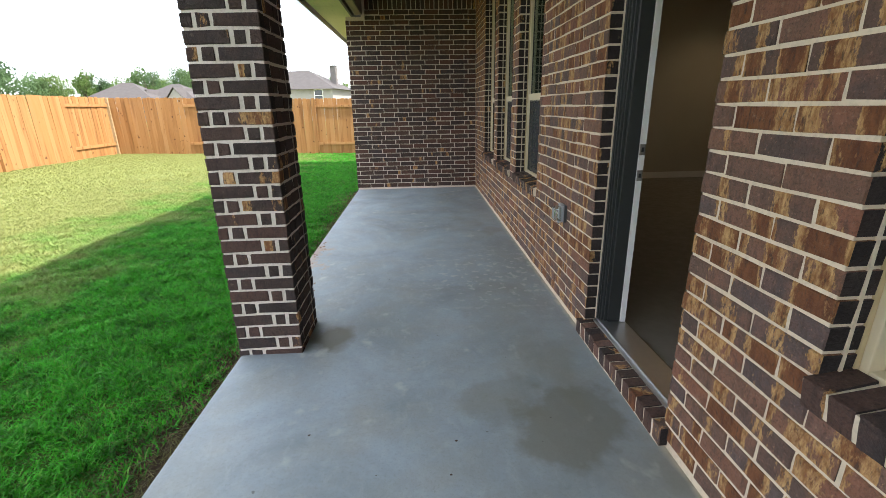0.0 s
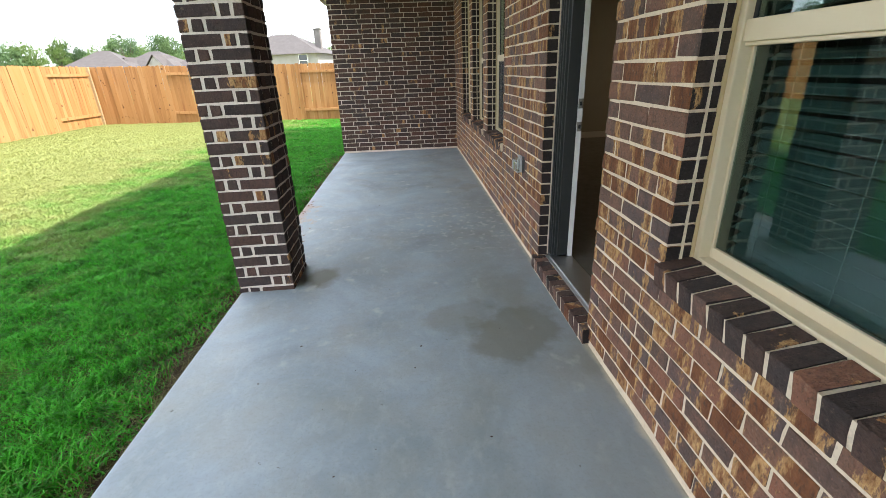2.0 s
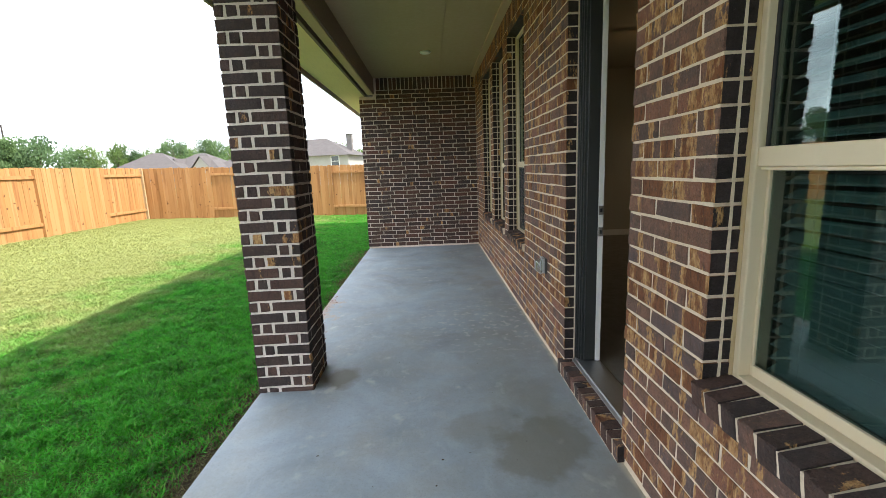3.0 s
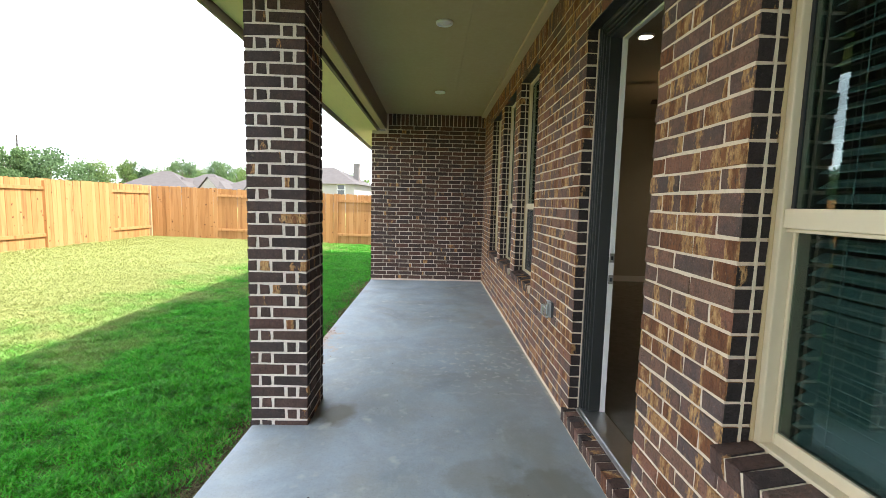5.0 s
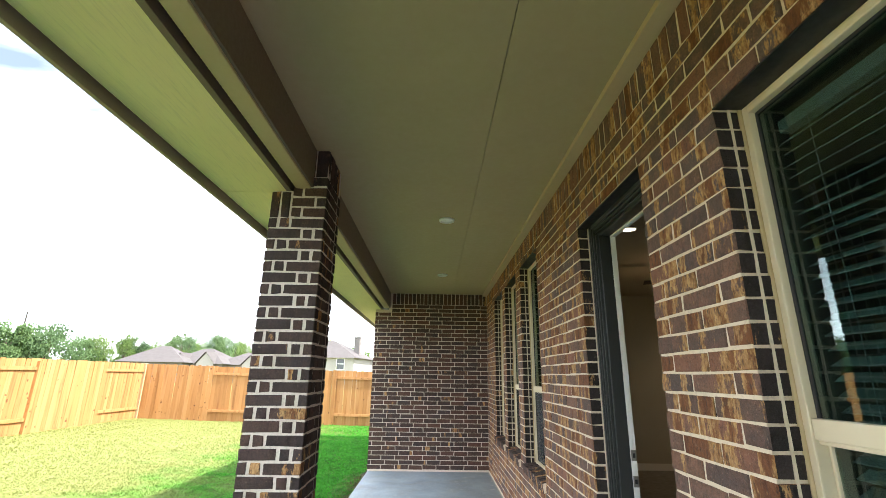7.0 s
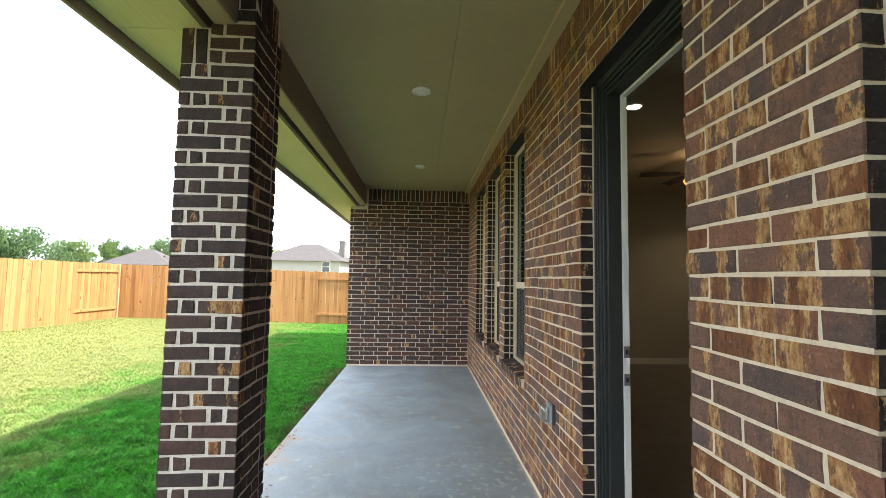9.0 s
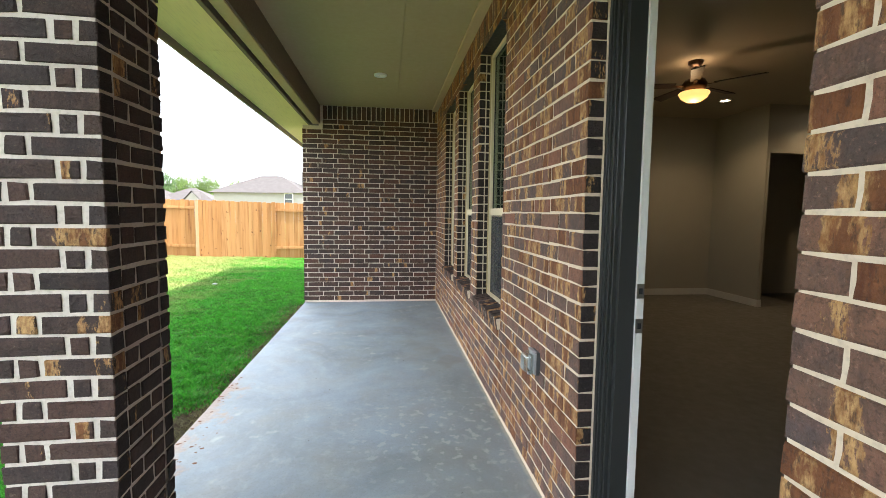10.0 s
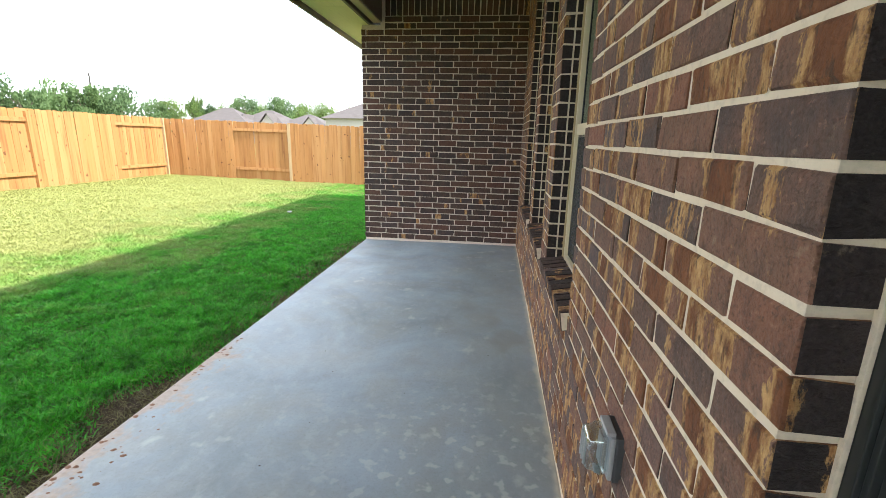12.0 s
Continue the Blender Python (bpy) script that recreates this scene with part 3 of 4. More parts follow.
tagged(crown, "tan painted trim board along the ceiling edge", "trim", kind="structure")
beam = thing("porch_beam", "brown painted porch beam boxed with boards", "beam", (-1.9, 3, 2.8), "structure")
beam_parts = [part("beam_board", boxes((-1.905, -1.875, BACK_Y, FAR_Y - 0.003, 2.885, 3.18), bevel=0.004), BEAM, beam),
              part("beam_trim", boxes((-1.995, -1.89, BACK_Y, FAR_Y - 0.003, 2.872, 2.90), bevel=0.006), TRIM, beam, "tan trim strip under the beam"),
              part("outer_board", boxes((-2.06, -2.025, BACK_Y, FAR_Y + 4.3, 2.852, 3.10), bevel=0.003), BEAM, beam)]
for o in beam_parts:
    o.matrix_parent_inverse = Matrix.Translation((1.9, -3, -2.8))
soffit = thing("soffit", "tan painted soffit of butted fibre-cement boards", "soffit", (-2.27, 4.0, 2.855), "structure")
for a, b in ((-4.2, -1.55), (-1.55, 0.89), (0.89, 3.33), (3.33, 5.77), (5.77, 8.21), (8.21, 10.65), (10.65, 13.3)):
    board = part("soffit_board", boxes((-2.52, -2.027, a + 0.002, b - 0.002, 2.855, 2.87), bevel=0.002), SOFFIT, soffit)
    board.matrix_parent_inverse = Matrix.Translation((2.27, -4.0, -2.855))
fascia = part("fascia", boxes((-2.57, -2.545, -4.3, 13.35, 2.805, 3.0), bevel=0.003), FASCIA)
tagged(fascia, "tan painted fascia board along the eave", "fascia", kind="structure")
bm = bmesh.new()
prof = [(-2.60, 3.0), (-2.60, 3.04), (5.0, 6.80), (12.6, 3.04), (12.6, 3.0), (5.0, 6.68)]
for y in (-4.4, 13.55):
    for x, z in prof:
        bm.verts.new((x, y, z))
bm.verts.ensure_lookup_table()
for i in range(6):
    bm.faces.new((bm.verts[i], bm.verts[(i + 1) % 6], bm.verts[6 + (i + 1) % 6], bm.verts[6 + i]))
for q in ((0, 1, 2, 5), (2, 3, 4, 5)):
    bm.faces.new([bm.verts[i] for i in q]), bm.faces.new([bm.verts[6 + i] for i in q[::-1]])
roof = part("roof", bm, SHINGLE)
tagged(roof, "grey shingle roof of the house", "roof", kind="structure")
shell = part("wall_outer", boxes((0.0, 9.0, BACK_Y - 0.1, BACK_Y, -0.2, 3.4), (8.9, 9.0, BACK_Y, 13.2, -0.2, 3.4), (-2.1, 9.0, 13.1, 13.2, -0.2, 3.2), (0.10, 9.0, 8.98, 9.08, -0.2, 3.3)), STUCCO)
tagged(shell, "plain outer walls closing the house", "wall", kind="structure")


# ---- windows ----
def window(name, hole, rail_z, label, screen=False):
    y0, y1, z0, z1 = hole
    w = thing(name, label, "window", ((0.08), (y0 + y1) / 2, z0), "structure")
    inv = Matrix.Translation(w.location).inverted()
    x0, x1, e, f, g = 0.105, 0.172, 0.072, 0.031, 0.031

    def add(n, bm, mat, parent=w, lab=""):
        o = part(n, bm, mat, parent, lab)
        if parent is w:
            o.matrix_parent_inverse = inv
        return o
    zt = z1 - 0.005
    frame_part = add("window_frame", boxes((x0, x1, y0 + 0.004, y0 + e, z0, zt), (x0, x1, y1 - g, y1 - 0.004, z0, zt), (x0, x1, y0 + e, y1 - g, z0, z0 + 0.026), (x0, x1, y0 + e, y1 - g, zt - f, zt), bevel=0.005), VINYL)
    part("meeting_rail", boxes((x0 + 0.006, x1 - 0.02, y0 + e, y1 - g, rail_z - 0.03, rail_z + 0.03), (x0 + 0.016, x1 - 0.02, y0 + e, y1 - g, rail_z - 0.042, rail_z - 0.03), bevel=0.004), VINYL, frame_part)
    s = 0.010
    part("lower_sash", boxes((x0 + 0.040, x1 - 0.006, y0 + e, y0 + e + s, z0 + 0.026, rail_z - 0.042), (x0 + 0.040, x1 - 0.006, y1 - g - s, y1 - g, z0 + 0.026, rail_z - 0.042), (x0 + 0.040, x1 - 0.006, y0 + e + s, y1 - g - s, z0 + 0.026, z0 + 0.064), bevel=0.003), VINYL, frame_part)
    part("glazing_bead", boxes((x0 + 0.026, x0 + 0.036, y0 + e, y0 + e + 0.010, rail_z + 0.03, zt - f), (x0 + 0.026, x0 + 0.036, y1 - g - 0.010, y1 - g, rail_z + 0.03, zt - f), (x0 + 0.026, x0 + 0.036, y0 + e + 0.010, y1 - g - 0.010, zt - f - 0.010, zt - f)), STEEL_DARK, frame_part)
    low = add("pane", boxes((x0 + 0.050, x0 + 0.054, y0 + e + s, y1 - g - s, z0 + 0.064, rail_z - 0.042)), GLASS)
    up = add("pane", boxes((x0 + 0.030, x0 + 0.034, y0 + e, y1 - g, rail_z + 0.03, zt - f)), GLASS)
    low.visible_shadow = up.visible_shadow = False
    if screen:
        sc = add("insect_screen", boxes((x0 + 0.016, x0 + 0.018, y0 + e, y1 - g, z0 + 0.04, rail_z - 0.03)), SCREEN, w, "dark grey insect screen")
        sc.visible_shadow = False
        add("screen_frame", boxes((x0 + 0.012, x0 + 0.024, y0 + e, y0 + e + 0.014, z0 + 0.04, rail_z - 0.03), (x0 + 0.012, x0 + 0.024, y1 - g - 0.014, y1 - g, z0 + 0.04, rail_z - 0.03)), VINYL)
    add("lintel", boxes((0.004, 0.118, y0, y1, z1 - 0.0045, z1 + 0.002)), STEEL_DARK, w, "black steel lintel over the window")
    for yj, sgn in ((y0, 1), (y1, -1)):
        ya, yb = sorted((yj + sgn * 0.004, yj - sgn * 0.004))
        add("mortar_joint", boxes((0.055, 0.064, ya, yb, z0, zt)), MORTAR)
    # sloped rowlock sill
    bed = boxes((-(y1 - y0) / 2 - 0.004, (y1 - y0) / 2 + 0.004, 0.003, 0.135, -0.040, 0.0385))
    bed.transform(pose(-0.029, (y0 + y1) / 2, z0 - 0.048, 0, 0, -90) @ pose(0, 0, 0, 9, 0, 0))
    sill = add("window_sill", bed, MORTAR)
    n = round((y1 - y0 + 0.016) / 0.0785)
    step = (y1 - y0 + 0.016) / n
    for i in range(n):
        o = new("brick", brick_mesh(step - JOINT, 0.088, 0.138, i % 4, BRICK if i % 5 == 3 else BRICK_DARK))
        o.parent = sill
        o.matrix_parent_inverse = Matrix()
        o.matrix_basis = pose(-0.029, y0 - 0.008 + (i + 0.5) * step, z0 - 0.048, 0, 0, -90) @ pose(0, 0, 0, 9, 0, 0)
    part("caulk_bead", boxes((0.086, 0.108, y0 - 0.004, y1 + 0.004, z0 - 0.010, z0 + 0.006), (0.094, 0.107, y1 - 0.006, y1 + 0.006, z0, zt), (0.094, 0.107, y0 - 0.006, y0 + 0.006, z0, zt), bevel=0.003), TRIM, frame_part, "tan caulk round the frame")
    return w


window("window_1", WIN_NEAR, 1.485, "almond vinyl window with closed blinds in dark brick")
for nm, h in (("window_2", WIN_C), ("window_3", WIN_B), ("window_4", WIN_A)):
    window(nm, h, 1.50, "tall almond vinyl window with dark screen in brick", screen=True)

# blinds behind the near window
blind = thing("window_blind", "white horizontal slat blind hanging behind window glass", "blind", (0.204, 1.335, 2.47))
inv = Matrix.Translation(blind.location).inverted()
o = part("head_rail", boxes((0.180, 0.224, 0.93, 1.74, 2.44, 2.485), bevel=0.004), SLAT, blind)
o.matrix_parent_inverse = inv
slat = boxes((-0.025, 0.025, -0.405, 0.405, -0.0016, 0.0016))
slat_me = mesh_of(slat, "slat", SLAT)
for i in range(38):
    o = part("slat", slat_me, SLAT, blind)
    o.matrix_basis = pose(0, 0, -0.055 - i * 0.0435, 0, -30, 0)
for y in (1.05, 1.335, 1.62):
    o = part("cord", boxes((0.178, 0.180, y - 0.0015, y + 0.0015, 0.80, 2.45)), SLAT, blind)
    o.matrix_parent_inverse = inv

# ---- back door opening ----
dy0, dy1, dz0, dz1 = DOOR
door = thing("door_1", "dark painted door frame with white inner jamb, open", "door", (0.12, 2.88, 0.1), "structure")
inv = Matrix.Translation(door.location).inverted()


def dpart(n, bm, mat, lab="", parent=None):
    o = part(n, bm, mat, parent or door, lab)
    if parent is None:
        o.matrix_parent_inverse = inv
    return o


def moulded(y_wall, side):
    """A stepped brickmould upright; side +1 stands at the far jamb."""
    out = []
    for a, b, c, d in ((0.0, 0.018, 0.076, 0.140), (0.018, 0.028, 0.083, 0.140), (0.028, 0.045, 0.092, 0.140), (0.045, 0.058, 0.104, 0.140)):
        ya, yb = y_wall - side * a, y_wall - side * b
        out.append((c, d, min(ya, yb), max(ya, yb), dz0 + 0.01, dz1 - 0.004))
    return boxes(*out, bevel=0.0022)


dpart("brickmould", moulded(dy1 - 0.003, 1), DOOR_PAINT)
dpart("brickmould", moulded(dy0 + 0.003, -1), DOOR_PAINT)
dpart("head_mould", boxes((0.074, 0.140, dy0 + 0.06, dy1 - 0.06, dz1 - 0.024, dz1 - 0.004), (0.082, 0.140, dy0 + 0.06, dy1 - 0.06, dz1 - 0.034, dz1 - 0.024), (0.090, 0.140, dy0 + 0.06, dy1 - 0.06, dz1 - 0.052, dz1 - 0.034), (0.104, 0.140, dy0 + 0.06, dy1 - 0.06, dz1 - 0.066, dz1 - 0.052), bevel=0.0035), DOOR_PAINT)
for zb, xb, rb in ((dz1 - 0.027, 0.081, 0.0065), (dz1 - 0.044, 0.090, 0.0050), (dz1 - 0.064, 0.103, 0.0050)):
    dpart("head_bead", tube(rb, dy1 - dy0 - 0.12, 12, at=(xb, (dy0 + dy1) / 2, zb), axis="y"), DOOR_PAINT)
dpart("jamb", boxes((0.12, 0.1935, dy1 - 0.082, dy1 - 0.058, dz0 + 0.02, dz1 - 0.082), (0.12, 0.1935, dy0 + 0.058, dy0 + 0.082, dz0 + 0.02, dz1 - 0.082), (0.12, 0.1935, dy0 + 0.058, dy1 - 0.058, dz1 - 0.082, dz1 - 0.058), bevel=0.002), DOOR_PAINT)
white = dpart("inner_jamb", boxes((0.194, 0.226, dy1 - 0.092, dy1 - 0.058, dz0 + 0.02, dz1 - 0.058), (0.194, 0.226, dy0 + 0.058, dy0 + 0.062, dz0 + 0.02, dz1 - 0.058), (0.194, 0.226, dy0 + 0.062, dy1 - 0.092, dz1 - 0.092, dz1 - 0.058), bevel=0.002), WHITE_PAINT, "white painted inner jamb")
for zc in (1.035, 1.178):
    strike = part("strike_plate", boxes((0.1925, 0.224, dy1 - 0.0955, dy1 - 0.0915, zc - 0.030, zc + 0.030), bevel=0.0015), METAL, white, "metal strike plate with latch hole")
    o = part("latch_hole", boxes((0.201, 0.216, dy1 - 0.0965, dy1 - 0.0952, zc - 0.012, zc + 0.012)), STEEL_DARK, white)
for ya, yb in ((dy0 - 0.004, dy0 + 0.006), (dy1 - 0.006, dy1 + 0.004)):
    dpart("mortar_bead", boxes((0.068, 0.0755, ya, yb, dz0 + 0.01, dz1 - 0.006), bevel=0.002), MORTAR, "cream mortar bead against the door frame")
dpart("lintel", boxes((0.004, 0.10, dy0, dy1, dz1 - 0.004, dz1 + 0.003)), STEEL_DARK)
dpart("threshold", boxes((0.075, 0.23, dy0 + 0.01, dy1 - 0.01, 0.088, 0.122), (0.055, 0.09, dy0 + 0.01, dy1 - 0.01, 0.088, 0.110), bevel=0.004), ALU, "grey metal door threshold")
leaf = dpart("door_leaf", boxes((0.24, 1.0, dy0 + 0.078, dy0 + 0.118, 0.13, dz1 - 0.13), bevel=0.003), WHITE_PAINT, "open painted door leaf")
bed = boxes((-(dy1 - dy0) / 2 - 0.032, (dy1 - dy0) / 2 + 0.032, 0.003, 0.115, -0.06, 0.0395))
bed.transform(pose(-0.034, (dy0 + dy1) / 2, 0.052, 0, 0, -90) @ pose(0, 0, 0, 3, 0, 0))
step = dpart("door_step", bed, MORTAR, "brick rowlock step under the door")
n = 14
stp = (dy1 - dy0 + 0.09) / n
for i in range(n):
    o = new("brick", brick_mesh(stp - JOINT, 0.090, 0.12, i % 4, BRICK if i % 3 == 0 else BRICK_DARK))
    o.parent = step
    o.matrix_basis = pose(-0.034, dy0 - 0.045 + (i + 0.5) * stp, 0.052, 0, 0, -90) @ pose(0, 0, 0, 3, 0, 0)


# ---- lamps in the porch ceiling ----
def downlight(name, x, y, z, lens, label, group):
    t = thing(name, label, "ceiling lamp", (x, y, z), group=group)
    part("trim_ring", lathe([(0.078, -0.001), (0.080, -0.010), (0.075, -0.020), (0.066, -0.022), (0.061, -0.016), (0.059, 0.02)]), LAMP_WHITE, t)
    part("lens", lathe([(0.0585, -0.010), (0.042, -0.0145), (0.01, -0.016)]), lens, t, "frosted round lens")
    return t


for y in (1.765, 4.70, 7.26):
    downlight("recessed_light", -0.90, y, CEIL_Z, LAMP_OFF, "white round recessed light in the porch ceiling, off", "porch downlights")


# ---- outlet box ----
outlet = thing("outlet_box", "grey weatherproof outlet box with clear bubble cover", "outlet", (-0.004, 3.89, 0.685))
outlet.scale = (0.85, 0.84, 0.86)
part("back_plate", boxes((-0.016, 0.012, -0.060, 0.060, -0.072, 0.072), bevel=0.006), GREY_DARK, outlet, "dark grey gasket plate")
part("base_rim", boxes((-0.030, -0.015, -0.057, 0.057, -0.069, 0.069), bevel=0.007), GREY_PLASTIC, outlet)
bm = boxes((-0.092, -0.029, -0.052, 0.052, -0.064, 0.064), bevel=0.022, seg=4)
for v in bm.verts:
    if v.co.x < -0.055:
        v.co.y *= 0.84
        v.co.z *= 0.86
for f in bm.faces:
    f.smooth = True
part("bubble_cover", bm, CLEAR_PLASTIC, outlet, "clear plastic bubble cover")
for yy in (-0.022, 0.0, 0.022):
    part("rib", boxes((-0.0955, -0.088, yy - 0.0028, yy + 0.0028, -0.044, 0.044), bevel=0.002), GREY_PLASTIC, outlet)
part("receptacle", boxes((-0.046, -0.028, -0.022, 0.022, -0.048, 0.048), bevel=0.004), GREY_PLASTIC, outlet, "grey receptacle")
part("hinge", boxes((-0.040, -0.014, -0.045, 0.045, 0.066, 0.079), bevel=0.003), GREY_PLASTIC, outlet)
part("latch", boxes((-0.055, -0.026, -0.014, 0.014, -0.080, -0.066), bevel=0.003), GREY_PLASTIC, outlet)

# ---- fences ----
PICKET_W, GAP = 0.138, 0.003


def picket_mesh(height):
    bm = bmesh.new()
    w, t, c = PICKET_W / 2, 0.008, 0.025
    outline = [(-w, 0), (w, 0), (w, height - c), (w - c, height), (-w + c, height), (-w, height - c)]
    a = [bm.verts.new((x, -t, z)) for x, z in outline]
    b = [bm.verts.new((x, t, z)) for x, z in outline]
    bm.faces.new(a), bm.faces.new(b[::-1])
    for i in range(6):
        bm.faces.new((a[i], b[i], b[(i + 1) % 6], a[(i + 1) % 6]))
    bmesh.ops.recalc_face_normals(bm, faces=bm.faces)
    return mesh_of(bm, "picket", CEDAR)


PICKETS = [picket_mesh(1.83 + d) for d in (-0.010, 0.0, 0.008)]
WIDE, NARROW = 2.39, 1.96
rail_me = mesh_of(boxes((-NARROW / 2 - 0.2, NARROW / 2 + 0.2, -0.019, 0.019, -0.044, 0.044), bevel=0.004), "rail", CEDAR)
cedar_post_me = mesh_of(boxes((-0.046, 0.046, -0.046, 0.046, -0.05, 1.77), bevel=0.004), "post", CEDAR)
post_me = mesh_of(boxes((-0.046, 0.046, -0.046, 0.046, -0.05, 1.81), bevel=0.004), "post", PALE_POST)


def fence(name, start, direction, sections, first_front, label, side=1, post_at_end=True):
    """Cedar fence whose sections show their pickets and their rails by turns; the yard lies on its local -y side.
    Picket fronts run a hand past the post at one end, so that only the other post stands open to the yard."""
    t = thing(name, label, "fence", (start[0], start[1], 0.0))
    t.rotation_euler = (0, 0, radians(direction))
    rnd = random.Random(sections)
    ux = math.cos(radians(direction))
    u = 0.0
    for s in range(sections):
        front = (s % 2 == 0) == first_front
        width = WIDE if front else NARROW
        n = round((width if front else width + 0.28) / (PICKET_W + GAP))
        lo, hi = (u, u + width) if front else (u - 0.14, u + width + 0.14)
        for i in range(n):
            at = lo + (i + 0.5) * (hi - lo) / n
            o = part("picket", rnd.choice(PICKETS), CEDAR, t)
            o.matrix_basis = pose(at, (-0.03 if front else 0.03) * side, lawn_z(start[0] + ux * at) - 0.01 + rnd.uniform(-0.009, 0.009), rnd.uniform(-0.5, 0.5), rnd.uniform(-0.35, 0.35), rnd.uniform(-1, 1))
        mid = u + width / 2
        tilt = math.degrees(math.atan2(lawn_z(start[0] + ux * (u + width)) - lawn_z(start[0] + ux * u), width))
        for z in (0.34, 1.575):
            o = part("rail", rail_me, CEDAR, t)
            o.matrix_basis = pose(mid, 0.0, lawn_z(start[0] + ux * mid) + z, 0, -tilt, 0)
        if not front:
            for at, out in ((u - 0.07, 0.035), (u + width - 0.046, -0.012)) if post_at_end else ((u + 0.046, -0.012), (u + width + 0.07, 0.035)):
                pale = post_at_end or s == 0
                o = part("post", post_me if pale else cedar_post_me, CEDAR, t, "pale pine fence post" if pale else "")
                o.matrix_basis = pose(at, out * side, lawn_z(start[0] + ux * at))
        u += width
    return t


FX, FY = -11.2, 16.8
fence("cedar_fence", (FX, FY), 0, 8, True, "new orange cedar picket fence across the back yard")
fence("cedar_fence", (FX, FY), -90, 12, False, "new honey cedar picket fence along the yard side", side=-1, post_at_end=False)


# ---- grass ----
def grass(name, count, region, h, w, material, label, keep=None, seed=1, lean=0.8):
    rng = np.random.default_rng(seed)
    x0, x1, y0, y1 = region
    x, y = rng.uniform(x0, x1, count), rng.uniform(y0, y1, count)
    if keep is not None:
        ok = keep(x, y, rng)
        x, y = x[ok], y[ok]
    n = len(x)
    z = -0.075 + 0.165 * np.clip((-2.3 - x) / 8.9, 0, 1) ** 1.4 - 0.004
    a = rng.uniform(0, 6.2832, n)
    clump = np.sin(x * 9.1 + 2.3 * np.sin(y * 5.7)) * np.sin(y * 8.6 + 1.9 * np.sin(x * 6.3))
    hh = h * rng.uniform(0.5, 1.2, n) * (0.88 + 0.46 * clump + 0.15 * np.sin(x * 2.1 + 1.3 * np.sin(y * 1.7)))
    ww = w * rng.uniform(0.7, 1.3, n)
    bend = hh * lean * rng.uniform(0.3, 2.2, n)
    b = rng.uniform(0, 6.2832, n)
    px, py = np.cos(a) * ww / 2, np.sin(a) * ww / 2
    dx, dy = np.cos(b) * bend, np.sin(b) * bend
    v = np.empty((n, 5, 3), dtype=np.float32)
    v[:, 0] = np.stack((x - px, y - py, z), 1)
    v[:, 1] = np.stack((x + px, y + py, z), 1)
    v[:, 2] = np.stack((x + px * 0.85 + dx * 0.4, y + py * 0.85 + dy * 0.4, z + hh * 0.6), 1)
    v[:, 3] = np.stack((x - px * 0.85 + dx * 0.4, y - py * 0.85 + dy * 0.4, z + hh * 0.6), 1)
    v[:, 4] = np.stack((x + dx, y + dy, z + hh * 0.95), 1)
    base = (np.arange(n) * 5)[:, None]
    loops = np.concatenate((base + np.array([[0, 1, 2, 3]]), base + np.array([[3, 2, 4]])), 1).astype(np.int32)
    me = bpy.data.meshes.new(name)
    me.vertices.add(n * 5), me.loops.add(n * 7), me.polygons.add(n * 2)
    me.vertices.foreach_set("co", v.ravel())
    me.loops.foreach_set("vertex_index", loops.ravel())
    starts = np.stack((np.arange(n) * 7, np.arange(n) * 7 + 4), 1).astype(np.int32)
    me.polygons.foreach_set("loop_start", starts.ravel())
    me.update(calc_edges=True)
    me.materials.append(material)
    ob = new(name, me)
    return tagged(ob, label, "grass", kind="stuff")


def worn_edge(x, y, rng):
    """Thin the blades towards the slab, with a bare bite near y = 4 to 5."""
    d = -2.15 - x
    bare = 0.07 + 0.05 * np.sin(y * 3.1) + 0.05 * np.sin(y * 7.7 + 1) + 0.30 * np.exp(-((y - 4.85) / 0.30) ** 2) + 0.16 * np.exp(-((y - 4.0) / 0.3) ** 2)
    return rng.uniform(0, 1, len(x)) < np.clip((d - bare * 0.6) / 0.22, 0, 1)


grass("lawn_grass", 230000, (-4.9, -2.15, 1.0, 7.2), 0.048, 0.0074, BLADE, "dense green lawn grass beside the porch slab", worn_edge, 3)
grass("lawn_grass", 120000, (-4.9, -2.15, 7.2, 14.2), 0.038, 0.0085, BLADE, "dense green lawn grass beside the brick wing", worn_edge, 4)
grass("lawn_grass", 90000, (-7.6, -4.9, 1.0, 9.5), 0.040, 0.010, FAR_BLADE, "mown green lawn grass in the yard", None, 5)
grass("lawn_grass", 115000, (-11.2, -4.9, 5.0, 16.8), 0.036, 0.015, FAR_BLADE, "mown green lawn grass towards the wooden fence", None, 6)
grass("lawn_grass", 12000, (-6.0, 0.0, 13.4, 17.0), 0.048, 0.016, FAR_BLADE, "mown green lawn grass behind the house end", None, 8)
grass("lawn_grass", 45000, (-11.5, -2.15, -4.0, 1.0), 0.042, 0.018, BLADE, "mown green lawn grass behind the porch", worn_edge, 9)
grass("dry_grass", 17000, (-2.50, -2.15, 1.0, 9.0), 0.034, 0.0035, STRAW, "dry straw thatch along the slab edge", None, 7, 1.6)

